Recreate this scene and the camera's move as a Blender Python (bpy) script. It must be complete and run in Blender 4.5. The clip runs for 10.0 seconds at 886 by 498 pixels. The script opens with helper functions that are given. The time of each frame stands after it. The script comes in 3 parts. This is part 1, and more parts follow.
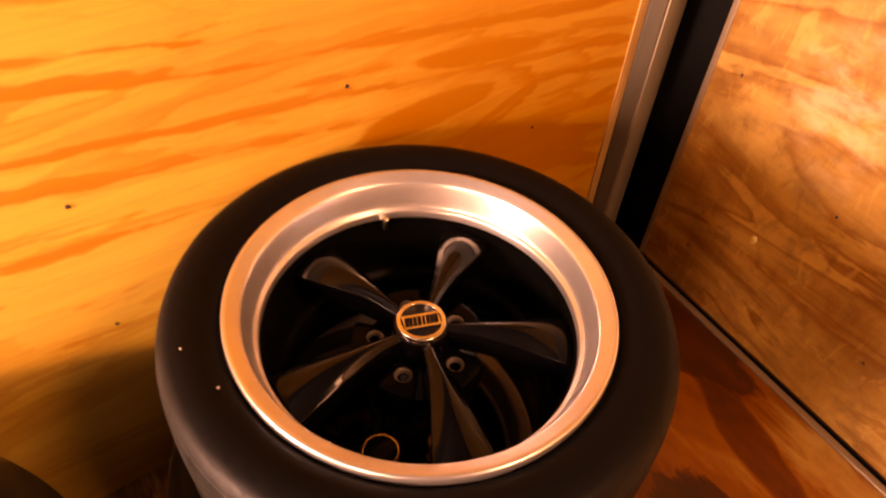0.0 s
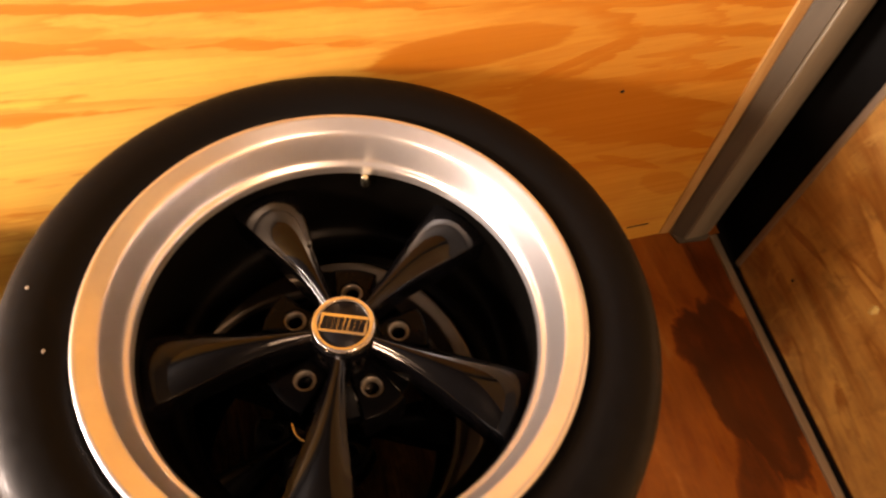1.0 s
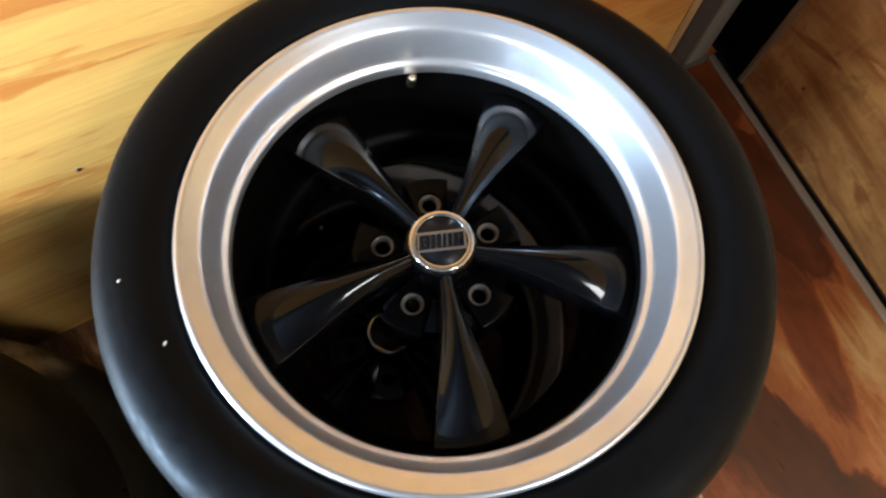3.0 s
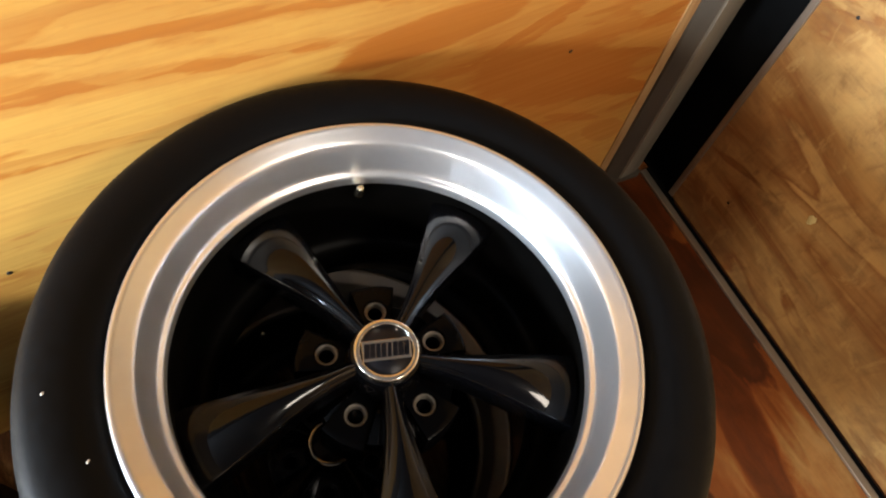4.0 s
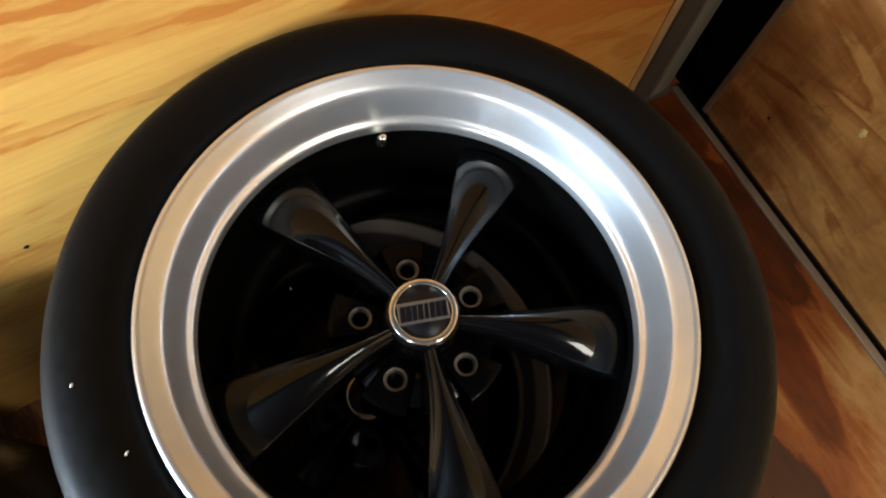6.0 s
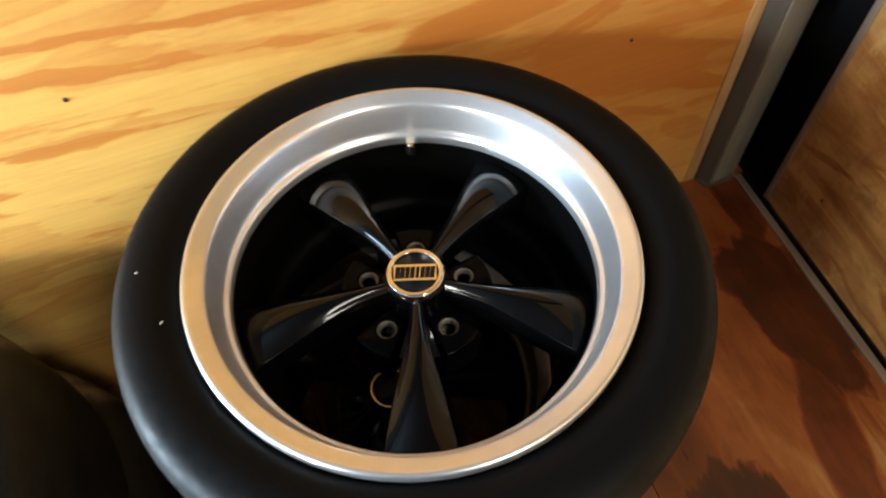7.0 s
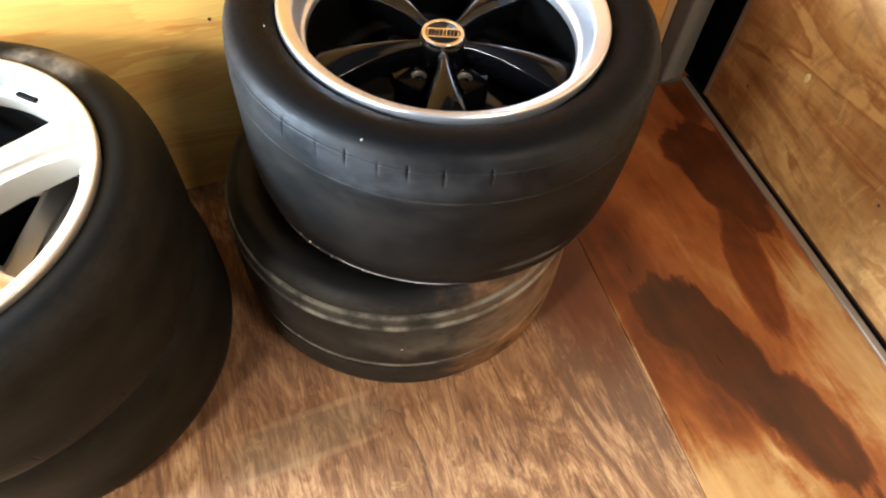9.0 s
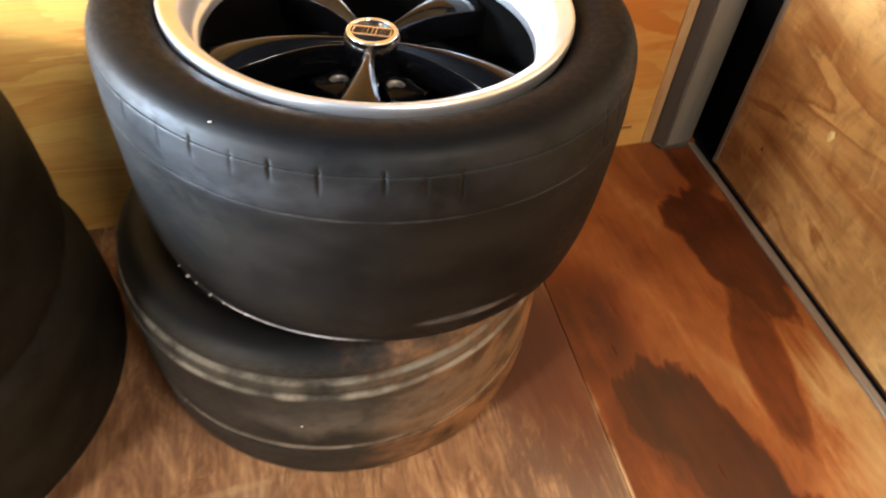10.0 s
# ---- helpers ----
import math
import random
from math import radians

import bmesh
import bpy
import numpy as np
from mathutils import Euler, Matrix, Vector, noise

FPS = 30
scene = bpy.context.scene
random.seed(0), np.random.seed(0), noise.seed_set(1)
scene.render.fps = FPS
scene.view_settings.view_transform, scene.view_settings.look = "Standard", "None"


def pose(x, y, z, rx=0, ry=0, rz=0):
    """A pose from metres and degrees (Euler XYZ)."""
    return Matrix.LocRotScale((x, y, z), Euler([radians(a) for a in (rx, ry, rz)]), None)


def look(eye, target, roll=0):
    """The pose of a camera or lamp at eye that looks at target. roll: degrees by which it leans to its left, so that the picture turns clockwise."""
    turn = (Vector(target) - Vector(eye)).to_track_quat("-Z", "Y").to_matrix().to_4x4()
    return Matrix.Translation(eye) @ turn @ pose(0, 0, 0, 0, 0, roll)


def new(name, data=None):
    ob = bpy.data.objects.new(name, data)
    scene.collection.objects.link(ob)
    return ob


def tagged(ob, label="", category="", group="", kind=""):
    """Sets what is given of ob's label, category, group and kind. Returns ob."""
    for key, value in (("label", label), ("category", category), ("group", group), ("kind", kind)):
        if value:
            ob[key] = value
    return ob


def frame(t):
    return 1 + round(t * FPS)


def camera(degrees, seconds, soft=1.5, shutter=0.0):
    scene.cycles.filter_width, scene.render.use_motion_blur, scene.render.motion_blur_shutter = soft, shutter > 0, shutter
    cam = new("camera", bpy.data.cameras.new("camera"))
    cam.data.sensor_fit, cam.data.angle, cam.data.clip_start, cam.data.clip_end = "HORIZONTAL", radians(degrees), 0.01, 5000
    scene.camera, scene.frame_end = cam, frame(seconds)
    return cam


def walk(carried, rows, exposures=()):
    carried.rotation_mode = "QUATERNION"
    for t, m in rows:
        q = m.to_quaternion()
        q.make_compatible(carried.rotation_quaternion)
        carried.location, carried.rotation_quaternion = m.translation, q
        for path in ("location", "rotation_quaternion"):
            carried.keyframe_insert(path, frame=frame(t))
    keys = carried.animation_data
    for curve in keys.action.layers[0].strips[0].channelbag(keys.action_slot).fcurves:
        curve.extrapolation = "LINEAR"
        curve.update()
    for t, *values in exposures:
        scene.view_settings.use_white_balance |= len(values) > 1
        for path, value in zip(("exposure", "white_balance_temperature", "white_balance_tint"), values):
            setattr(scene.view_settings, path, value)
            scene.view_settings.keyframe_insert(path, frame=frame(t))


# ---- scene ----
cam = camera(68.9, 10.0, soft=2.1, shutter=0.4)
PATH = [
    (0, (0.001, 0.012, 1.18), (0.826, 1.102, -0.28), 3.2),
    (0.5, (0.123, 0.061, 1.139), (0.764, 1.048, -0.478), 6.2),
    (1, (0.273, 0.126, 1.118), (0.619, 1.129, -0.578), 5.1),
    (1.5, (0.232, 0.214, 1.114), (0.549, 1.175, -0.611), -4.2),
    (2, (0.158, 0.229, 1.116), (0.556, 0.99, -0.69), 1.9),
    (2.5, (0.141, 0.228, 1.104), (0.463, 0.825, -0.778), 3.6),
    (3, (0.16, 0.227, 1.109), (0.525, 0.797, -0.773), 5.5),
    (3.2, (0.169, 0.232, 1.115), (0.714, 0.838, -0.711), 13.7),
    (4.3, (0.162, 0.231, 1.117), (0.8, 0.987, -0.621), 12.9),
    (4.5, (0.173, 0.242, 1.123), (0.8, 0.996, -0.62), 9.4),
    (5, (0.184, 0.25, 1.122), (0.813, 1.019, -0.614), 6.4),
    (5.5, (0.174, 0.271, 1.092), (0.715, 0.916, -0.722), 8.3),
    (6, (0.175, 0.277, 1.091), (0.659, 0.858, -0.76), 9.2),
    (6.2, (0.175, 0.27, 1.098), (0.646, 0.844, -0.759), 8.9),
    (7.3, (0.215, -0.034, 1.149), (0.414, 1.179, -0.428), -8.4),
    (7.5, (0.211, -0.071, 1.161), (0.376, 1.182, -0.39), -8.8),
    (8, (0.085, -0.182, 1.154), (0.327, 1.09, -0.37), -7.1),
    (8.5, (-0.022, -0.29, 1.148), (0.402, 0.821, -0.459), 0.3),
    (9, (-0.013, -0.318, 1.134), (0.422, 0.713, -0.524), 3.3),
    (9.5, (0.091, -0.332, 1.061), (0.402, 0.79, -0.565), -3.0),
    (10, (0.146, -0.288, 0.935), (0.571, 0.981, -0.551), 3.5),
]
EXPOSURES = [
    (0.0, -0.36, 31000, 82),
    (0.5, -0.18, 18500, 74),
    (1.0, 0.10, 11000, 40),
    (1.6, -0.02, 8000, 20),
    (2.0, -0.17, 6200, 11),
    (2.6, 0.0, 5150, 8),
    (3.2, 0.12, 5300, 9),
    (4.5, -0.31, 6600, 15),
    (6.0, -0.29, 5800, 8),
    (7.5, -0.05, 5800, 7),
    (8.1, -0.05, 5500, 9),
    (8.5, 0.30, 5600, 10),
    (9.0, 0.54, 5700, 11),
    (10.0, 0.85, 5800, 13),
]
walk(cam, [(t, look(eye, target, roll)) for t, eye, target, roll in PATH], EXPOSURES)

# ---- world and light ----
world = bpy.data.worlds.new("world")
world.use_nodes = True
scene.world = world
world.node_tree.nodes["Background"].inputs[0].default_value = (0.5, 0.6, 0.8, 1)
world.node_tree.nodes["Background"].inputs[1].default_value = 0.15


def area_lamp(name, eye, target, size, size_y, watts, colour):
    data = bpy.data.lights.new(name, "AREA")
    data.shape, data.size, data.size_y, data.energy, data.color = "RECTANGLE", size, size_y, watts, colour
    ob = new(name, data)
    ob.matrix_basis = look(eye, target)
    return ob


# all out of view: a work lamp high at the left, a weaker lamp under the ceiling and daylight from an assumed tall hatch
# in the left wall, added for the bluish light on the rims
area_lamp("work_lamp", (-1.60, -0.80, 1.58), (0.10, 0.25, 0.35), 0.26, 0.22, 42.0, (1.0, 0.91, 0.77))
area_lamp("ceiling_lamp", (0.70, -1.00, 2.06), (0.64, 0.35, 0.25), 0.40, 0.5, 32.0, (1.0, 0.88, 0.70))
area_lamp("assumed_hatch_daylight", (-2.01, 0.37, 0.95), (0.25, 0.37, 0.60), 0.56, 1.0, 280.0, (0.75, 0.90, 1.0))


# ---- materials ----
class Nodes:
    """Short ways to write a node material."""

    def __init__(self, name):
        self.mat = bpy.data.materials.new(name)
        self.mat.use_nodes = True
        self.tree = self.mat.node_tree
        self.bsdf = self.tree.nodes["Principled BSDF"]

    def node(self, kind, sockets=(), **props):
        n = self.tree.nodes.new(kind)
        for k, v in props.items():
            setattr(n, k, v)
        for k, v in dict(sockets).items():
            self.put(n.inputs[k], v)
        return n

    def put(self, socket, v):
        if hasattr(v, "is_linked"):
            self.tree.links.new(v, socket)
        else:
            socket.default_value = v

    def coords(self, scale=(1, 1, 1), turn=(0, 0, 0), shift=(0, 0, 0)):
        c = self.node("ShaderNodeTexCoord").outputs["Object"]
        return self.node("ShaderNodeMapping", {"Vector": c, "Scale": scale, "Rotation": turn, "Location": shift}).outputs[0]

    def noise(self, vector, scale=5.0, detail=4.0, rough=0.5, distort=0.0):
        return self.node("ShaderNodeTexNoise", {"Vector": vector, "Scale": scale, "Detail": detail, "Roughness": rough, "Distortion": distort}).outputs["Fac"]

    def maths(self, op, a, b=0.0, clamp=False):
        return self.node("ShaderNodeMath", {0: a, 1: b}, operation=op, use_clamp=clamp).outputs[0]

    def span(self, v, lo, hi, to_lo=0.0, to_hi=1.0, smooth=True):
        n = self.node("ShaderNodeMapRange", {"Value": v, "From Min": lo, "From Max": hi, "To Min": to_lo, "To Max": to_hi})
        n.interpolation_type = "SMOOTHSTEP" if smooth else "LINEAR"
        return n.outputs["Result"]

    def ramp(self, v, stops):
        n = self.node("ShaderNodeValToRGB", {"Fac": v})
        while len(n.color_ramp.elements) < len(stops):
            n.color_ramp.elements.new(0.5)
        for e, (p, c) in zip(n.color_ramp.elements, stops):
            e.position, e.color = p, (*c, 1)
        return n.outputs["Color"]

    def mix(self, fac, a, b, blend="MIX"):
        n = self.node("ShaderNodeMix", data_type="RGBA", blend_type=blend)
        for s, v in ((n.inputs[0], fac), (n.inputs[6], a), (n.inputs[7], b)):
            self.put(s, (*v, 1) if isinstance(v, tuple) and len(v) == 3 else v)
        return n.outputs[2]

    def bump(self, height, strength=0.3, distance=0.002):
        self.put(self.bsdf.inputs["Normal"], self.node("ShaderNodeBump", {"Height": height, "Strength": strength, "Distance": distance}).outputs[0])

    def blot(self, vector, centre, size, wobble=0.3, edge=0.35):
        """A ragged blot: 1 inside, 0 outside. size: its half axes."""
        d = self.node("ShaderNodeVectorMath", {0: vector, 1: centre}, operation="SUBTRACT").outputs[0]
        d = self.node("ShaderNodeVectorMath", {0: d, 1: tuple(1 / s for s in size)}, operation="MULTIPLY").outputs[0]
        n = self.noise(vector, 9.0, 6.0, 0.68)
        length = self.node("ShaderNodeVectorMath", {0: d}, operation="LENGTH").outputs["Value"]
        return self.span(self.maths("ADD", length, self.maths("MULTIPLY", self.maths("SUBTRACT", n, 0.5), wobble * 2)), 1.0 + edge / 2, 1.0 - edge / 2)

    def finish(self, colour=None, rough=None, metal=None, coat=None):
        for key, v in (("Base Color", colour), ("Roughness", rough), ("Metallic", metal), ("Coat Weight", coat)):
            if v is not None:
                self.put(self.bsdf.inputs[key], (*v, 1) if isinstance(v, tuple) and len(v) == 3 else v)
        return self.mat


def plywood(name, turn, stretch, light, dark, fibre, rings, gloss, seed, patches=0.0, stains=None, worn=None, crisp=False, figure=None):
    """Rotary-cut softwood veneer: wide cathedral bands, fine fibres and pores. stretch: scale along x, y, z before the bands."""
    m = Nodes(name)
    v = m.coords(stretch, turn, (seed, seed * 0.7, seed * 1.3))
    field = m.noise(v, 1.0, 5.0, 0.52, 0.7)
    wave = m.maths("FRACT", m.maths("MULTIPLY", field, rings))
    band = m.ramp(wave, [(0.0, (0.05,) * 3), (0.3, (0.12,) * 3), (0.62, (0.55,) * 3), (0.86, (1.0,) * 3), (0.93, (0.55,) * 3), (1.0, (0.05,) * 3)])
    if crisp:
        # clear-edged late-wood bands of uneven width, paler and finer lines between them
        edge = m.maths("ADD", wave, m.maths("MULTIPLY", m.maths("SUBTRACT", m.noise(m.coords((14, 1, 60), turn, (2, seed, 4)), 1.0, 4.0, 0.7), 0.5), 0.22))
        band = m.ramp(edge, [(0.0, (0.10,) * 3), (0.22, (0.0,) * 3), (0.42, (0.06,) * 3), (0.47, (0.62,) * 3), (0.60, (0.50,) * 3), (0.72, (0.82,) * 3), (0.80, (1.0,) * 3), (0.845, (0.22,) * 3), (0.90, (0.05,) * 3), (0.93, (0.42,) * 3), (0.955, (0.08,) * 3), (1.0, (0.10,) * 3)])
    if figure:
        band = figure(m, band)
    strong = m.span(m.noise(m.coords((1.6, 1.6, 1.6), (0, 0, 0), (seed * 2, 1, 3)), 1.0, 2.0), 0.3, 0.62, 0.8 if figure else 0.5, 1.0)
    fine = m.noise(m.coords(tuple(s * f for s, f in zip(stretch, fibre)), turn, (3, 5, seed)), 1.0, 3.0, 0.65)
    grain = m.span(fine, 0.28, 0.75)
    colour = m.mix(m.maths("MULTIPLY", band, strong), light, dark)
    colour = m.mix(m.maths("MULTIPLY", grain, 0.16), colour, tuple(c * 0.55 for c in dark))
    blotch = m.noise(m.coords((1, 1, 1), (0, 0, 0), (seed, 9, 2)), 3.2, 5.0, 0.62)
    colour = m.mix(m.span(blotch, 0.42, 0.72, 0.0, patches), colour, tuple(c * 0.42 for c in dark))
    rough = m.span(fine, 0.2, 0.8, gloss, gloss + 0.22)
    if worn:
        colour = worn(m, colour, fine)
    if stains:
        colour, rough = stains(m, colour, rough)
    m.bump(m.maths("ADD", m.maths("MULTIPLY", fine, 0.6), m.maths("MULTIPLY", band, 0.5)), 0.25, 0.0015)
    return m.finish(colour, rough)


def soak(m, v, centre, half, turn, amount, warp, edge=0.7):
    """How deep a spill has soaked in: `amount` in the middle of a turned oval, fading towards its ragged edge."""
    n = m.node("ShaderNodeMapping", {"Vector": v, "Location": (*centre, 0), "Rotation": (0, 0, radians(turn)), "Scale": (*half, 100)}, vector_type="TEXTURE")
    length = m.node("ShaderNodeVectorMath", {0: n.outputs[0]}, operation="LENGTH").outputs["Value"]
    return m.span(m.maths("ADD", length, warp), 1.0 + edge / 2, 1.0 - edge / 2, 0.0, amount)


def floor_stains(m, colour, rough):
    """The varnished sheet: pale worn wood, orange varnish, and red-brown spills with dark cores."""
    v = m.coords()
    axes = m.node("ShaderNodeSeparateXYZ", {0: v}).outputs
    x = m.maths("SUBTRACT", axes[0], m.maths("MULTIPLY", axes[1], 0.068))
    streak = m.noise(m.coords((26, 3.6, 1), (0, 0, radians(4)), (1, 6, 0)), 1.0, 5.0, 0.62, 0.6)
    cloud = m.noise(m.coords((1, 0.6, 1), (0, 0, 0), (5, 2, 0)), 9.0, 6.0, 0.66, 0.4)
    warp = m.maths("ADD", m.maths("MULTIPLY", m.maths("SUBTRACT", cloud, 0.5), 1.3), m.maths("MULTIPLY", m.maths("SUBTRACT", streak, 0.5), 0.9))
    deep = 0.37
    for centre, half, turn, amount, edge in (
            ((0.680, 0.085), (0.082, 0.115), 12, 0.86, 0.40), ((0.725, -0.02), (0.075, 0.160), 16, 0.84, 0.45), ((0.765, -0.16), (0.070, 0.18), 14, 0.84, 0.45), ((0.635, -0.02), (0.095, 0.20), 8, 0.66, 0.8),
            ((0.968, 0.39), (0.085, 0.20), 4, 0.80, 0.35), ((0.888, 0.14), (0.046, 0.20), -14, 0.66, 0.5), ((0.610, 0.27), (0.120, 0.18), 0, 0.66, 1.1), ((1.02, 0.62), (0.04, 0.10), 0, 0.7, 0.5),
            ((0.72, -0.75), (0.10, 0.20), 0, 0.7, 0.6), ((0.955, 0.13), (0.014, 0.10), -4, 0.5, 0.6), ((0.800, 0.34), (0.05, 0.14), 10, 0.46, 1.0)):
        deep = m.maths("MAXIMUM", deep, soak(m, v, centre, half, turn, amount, warp, edge))
    for centre, half, turn, amount, edge in (((0.800, 0.125), (0.024, 0.10), 16, 0.12, 0.9), ((0.60, -0.07), (0.030, 0.09), 0, 0.20, 0.9), ((0.945, -0.12), (0.065, 0.24), -4, 0.26, 0.7), ((0.60, -0.31), (0.10, 0.16), 0, 0.30, 0.7), ((0.72, -0.24), (0.025, 0.09), 12, 0.22, 0.9)):
        deep = m.maths("SUBTRACT", deep, soak(m, v, centre, half, turn, amount, warp, edge))
    deep = m.maths("ADD", deep, m.maths("ADD", m.maths("MULTIPLY", m.maths("SUBTRACT", streak, 0.5), 0.42), m.maths("MULTIPLY", m.maths("SUBTRACT", cloud, 0.5), 0.65)))
    varnish = m.ramp(deep, [(0.0, (0.42, 0.245, 0.085)), (0.14, (0.32, 0.165, 0.050)), (0.32, (0.235, 0.076, 0.015)), (0.52, (0.145, 0.035, 0.006)), (0.74, (0.060, 0.014, 0.003)), (1.0, (0.024, 0.007, 0.002))])
    varnished = m.span(x, 0.5488, 0.5502)
    m.put(m.bsdf.inputs["Coat Weight"], m.maths("MULTIPLY", varnished, 0.15))
    m.bsdf.inputs["Specular IOR Level"].default_value = 0.3
    m.bsdf.inputs["Coat Roughness"].default_value = 0.22
    # the torn pale edge of the varnished sheet along the joint
    torn = m.maths("MULTIPLY", m.span(m.maths("ABSOLUTE", m.maths("SUBTRACT", x, 0.5510)), 0.0065, 0.001), m.span(m.noise(m.coords((30, 9, 1), (0, 0, 0), (3, 2, 0)), 1.0, 4.0, 0.6), 0.42, 0.60))
    torn = m.maths("MULTIPLY", torn, m.span(axes[1], 0.20, 0.08))
    colour = m.mix(varnished, colour, m.mix(0.22, varnish, colour, "OVERLAY"))
    colour = m.mix(m.maths("MULTIPLY", torn, 0.75), colour, (0.50, 0.31, 0.14))
    return colour, m.maths("ADD", rough, m.maths("MULTIPLY", m.maths("SUBTRACT", 1.0, varnished), 0.30))


def floor_wear_and_shade(m, colour, fine):
    """The bare sheet: greyed, with pale splintered streaks, a scraped band and dark soiling by the stacks, in the gap
    partly shade put into the colour.
    """
    v = m.coords()
    wide = m.noise(m.coords((15, 4.2, 1), (0, 0, radians(-7)), (4, 4, 0)), 1.0, 8.0, 0.70, 2.2)
    thin = m.noise(m.coords((70, 9.0, 1), (0, 0, radians(-3)), (2, 9, 0)), 1.0, 7.0, 0.74, 2.4)
    patch = m.noise(m.coords((4, 3, 1), (0, 0, 0), (8, 1, 0)), 1.0, 4.0, 0.6)
    both = m.maths("ADD", m.maths("MULTIPLY", wide, 0.64), m.maths("MULTIPLY", thin, 0.36))
    raw = m.ramp(both, [(0.36, (0.49, 0.290, 0.132)), (0.44, (0.36, 0.195, 0.083)), (0.49, (0.25, 0.125, 0.050)), (0.54, (0.17, 0.077, 0.028)), (0.64, (0.085, 0.037, 0.013))])
    raw = m.mix(m.span(patch, 0.40, 0.66, 0.0, 0.6), raw, (0.165, 0.080, 0.032))
    # crisp wavering grain lines
    ring = m.maths("FRACT", m.maths("MULTIPLY", m.noise(m.coords((15, 1.5, 1), (0, 0, radians(-4)), (6, 2, 0)), 1.0, 3.0, 0.5, 1.3), 13.0))
    line = m.ramp(ring, [(0.0, (0.0,) * 3), (0.55, (0.05,) * 3), (0.80, (0.45,) * 3), (0.90, (1.0,) * 3), (0.95, (0.1,) * 3), (1.0, (0.0,) * 3)])
    raw = m.mix(m.maths("MULTIPLY", line, m.span(patch, 0.30, 0.60, 0.35, 0.85)), raw, (0.085, 0.036, 0.013))
    warp = m.maths("MULTIPLY", m.maths("SUBTRACT", wide, 0.5), 0.9)
    splinter = m.span(m.noise(m.coords((60, 9, 1), (0, 0, radians(-12)), (7, 3, 0)), 1.0, 5.0, 0.6, 0.5), 0.60, 0.68, 0.0, 0.7)
    raw = m.mix(splinter, raw, (0.060, 0.028, 0.012))
    fleck = m.noise(m.coords((34, 22, 1), (0, 0, radians(-20)), (1, 5, 0)), 1.0, 6.0, 0.72, 0.8)
    raw = m.mix(m.span(fleck, 0.56, 0.70, 0.0, 0.55), raw, (0.105, 0.050, 0.020))
    raw = m.mix(m.span(fleck, 0.42, 0.32, 0.0, 0.40), raw, (0.46, 0.285, 0.115))
    scraped = soak(m, v, (-0.085, 0.090), (0.15, 0.045), 2, 0.4, warp, 0.7)
    raw = m.mix(scraped, raw, (0.155, 0.115, 0.066))
    for y in (0.132, 0.050):
        raw = m.mix(soak(m, v, (-0.07, y), (0.13, 0.006), 1, 0.2, warp, 0.9), raw, (0.42, 0.27, 0.13))
    warp = m.maths("MULTIPLY", m.maths("SUBTRACT", patch, 0.5), 1.4)
    # old varnish that ran over the joint, and dark soiling by the stacks, the gap's partly painted shade
    run = soak(m, v, (0.475, 0.06), (0.105, 0.22), 8, 0.9, warp, 1.0)
    raw = m.mix(m.maths("MULTIPLY", run, m.span(both, 0.40, 0.56, 0.35, 1.0)), raw, (0.115, 0.060, 0.030))
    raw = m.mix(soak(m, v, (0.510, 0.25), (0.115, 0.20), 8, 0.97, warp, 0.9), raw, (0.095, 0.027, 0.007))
    soil_and_shade = m.maths("MAXIMUM", soak(m, v, (0.46, 0.28), (0.12, 0.13), 25, 0.75, warp, 0.9), soak(m, v, (-0.14, 0.36), (0.14, 0.20), 0, 0.45, warp, 0.8))
    return m.mix(soil_and_shade, raw, (0.060, 0.022, 0.009))


def door_wear_and_glare(m, colour, fine):
    """Grey scuffs and a pale patch painted in for a glossy reflection."""
    v = m.coords()
    n = m.noise(m.coords((1, 2.5, 5)), 4.0, 6.0, 0.66)
    colour = m.mix(m.span(n, 0.48, 0.70, 0.0, 0.6), colour, (0.20, 0.100, 0.034))
    # small mottled figure across the grain
    figure = m.noise(m.coords((1, 14, 7), (radians(-38), 0, 0), (2, 7, 1)), 1.6, 6.0, 0.7, 0.6)
    colour = m.mix(m.span(figure, 0.48, 0.70, 0.0, 0.5), colour, (0.15, 0.055, 0.014))
    colour = m.mix(m.span(figure, 0.44, 0.34, 0.0, 0.35), colour, (0.58, 0.36, 0.12))
    # pale patch in the colour, for the reflection on the glossy door
    glare = m.maths("MULTIPLY", m.blot(v, (0.027, -0.36, 0.60), (1, 0.10, 0.11), 0.8, 1.2), m.span(m.noise(m.coords((1, 2, 4)), 6.0, 4.0, 0.6), 0.40, 0.70))
    return m.mix(m.maths("MULTIPLY", glare, 0.55), colour, (0.60, 0.47, 0.31))


def wall_tone(m, colour, fine):
    """A reddish heartwood area and a smaller one high on the sheet."""
    v = m.coords()
    heart = m.maths("MAXIMUM", m.blot(v, (0.72, 0.72, 0.45), (0.42, 1, 0.40), 0.5, 1.2), m.maths("MULTIPLY", m.blot(v, (0.30, 0.72, 0.72), (0.30, 1, 0.10), 0.8, 1.2), 0.6))
    return m.mix(m.maths("MULTIPLY", heart, 0.95), colour, m.mix(0.55, colour, (0.40, 0.115, 0.012)))


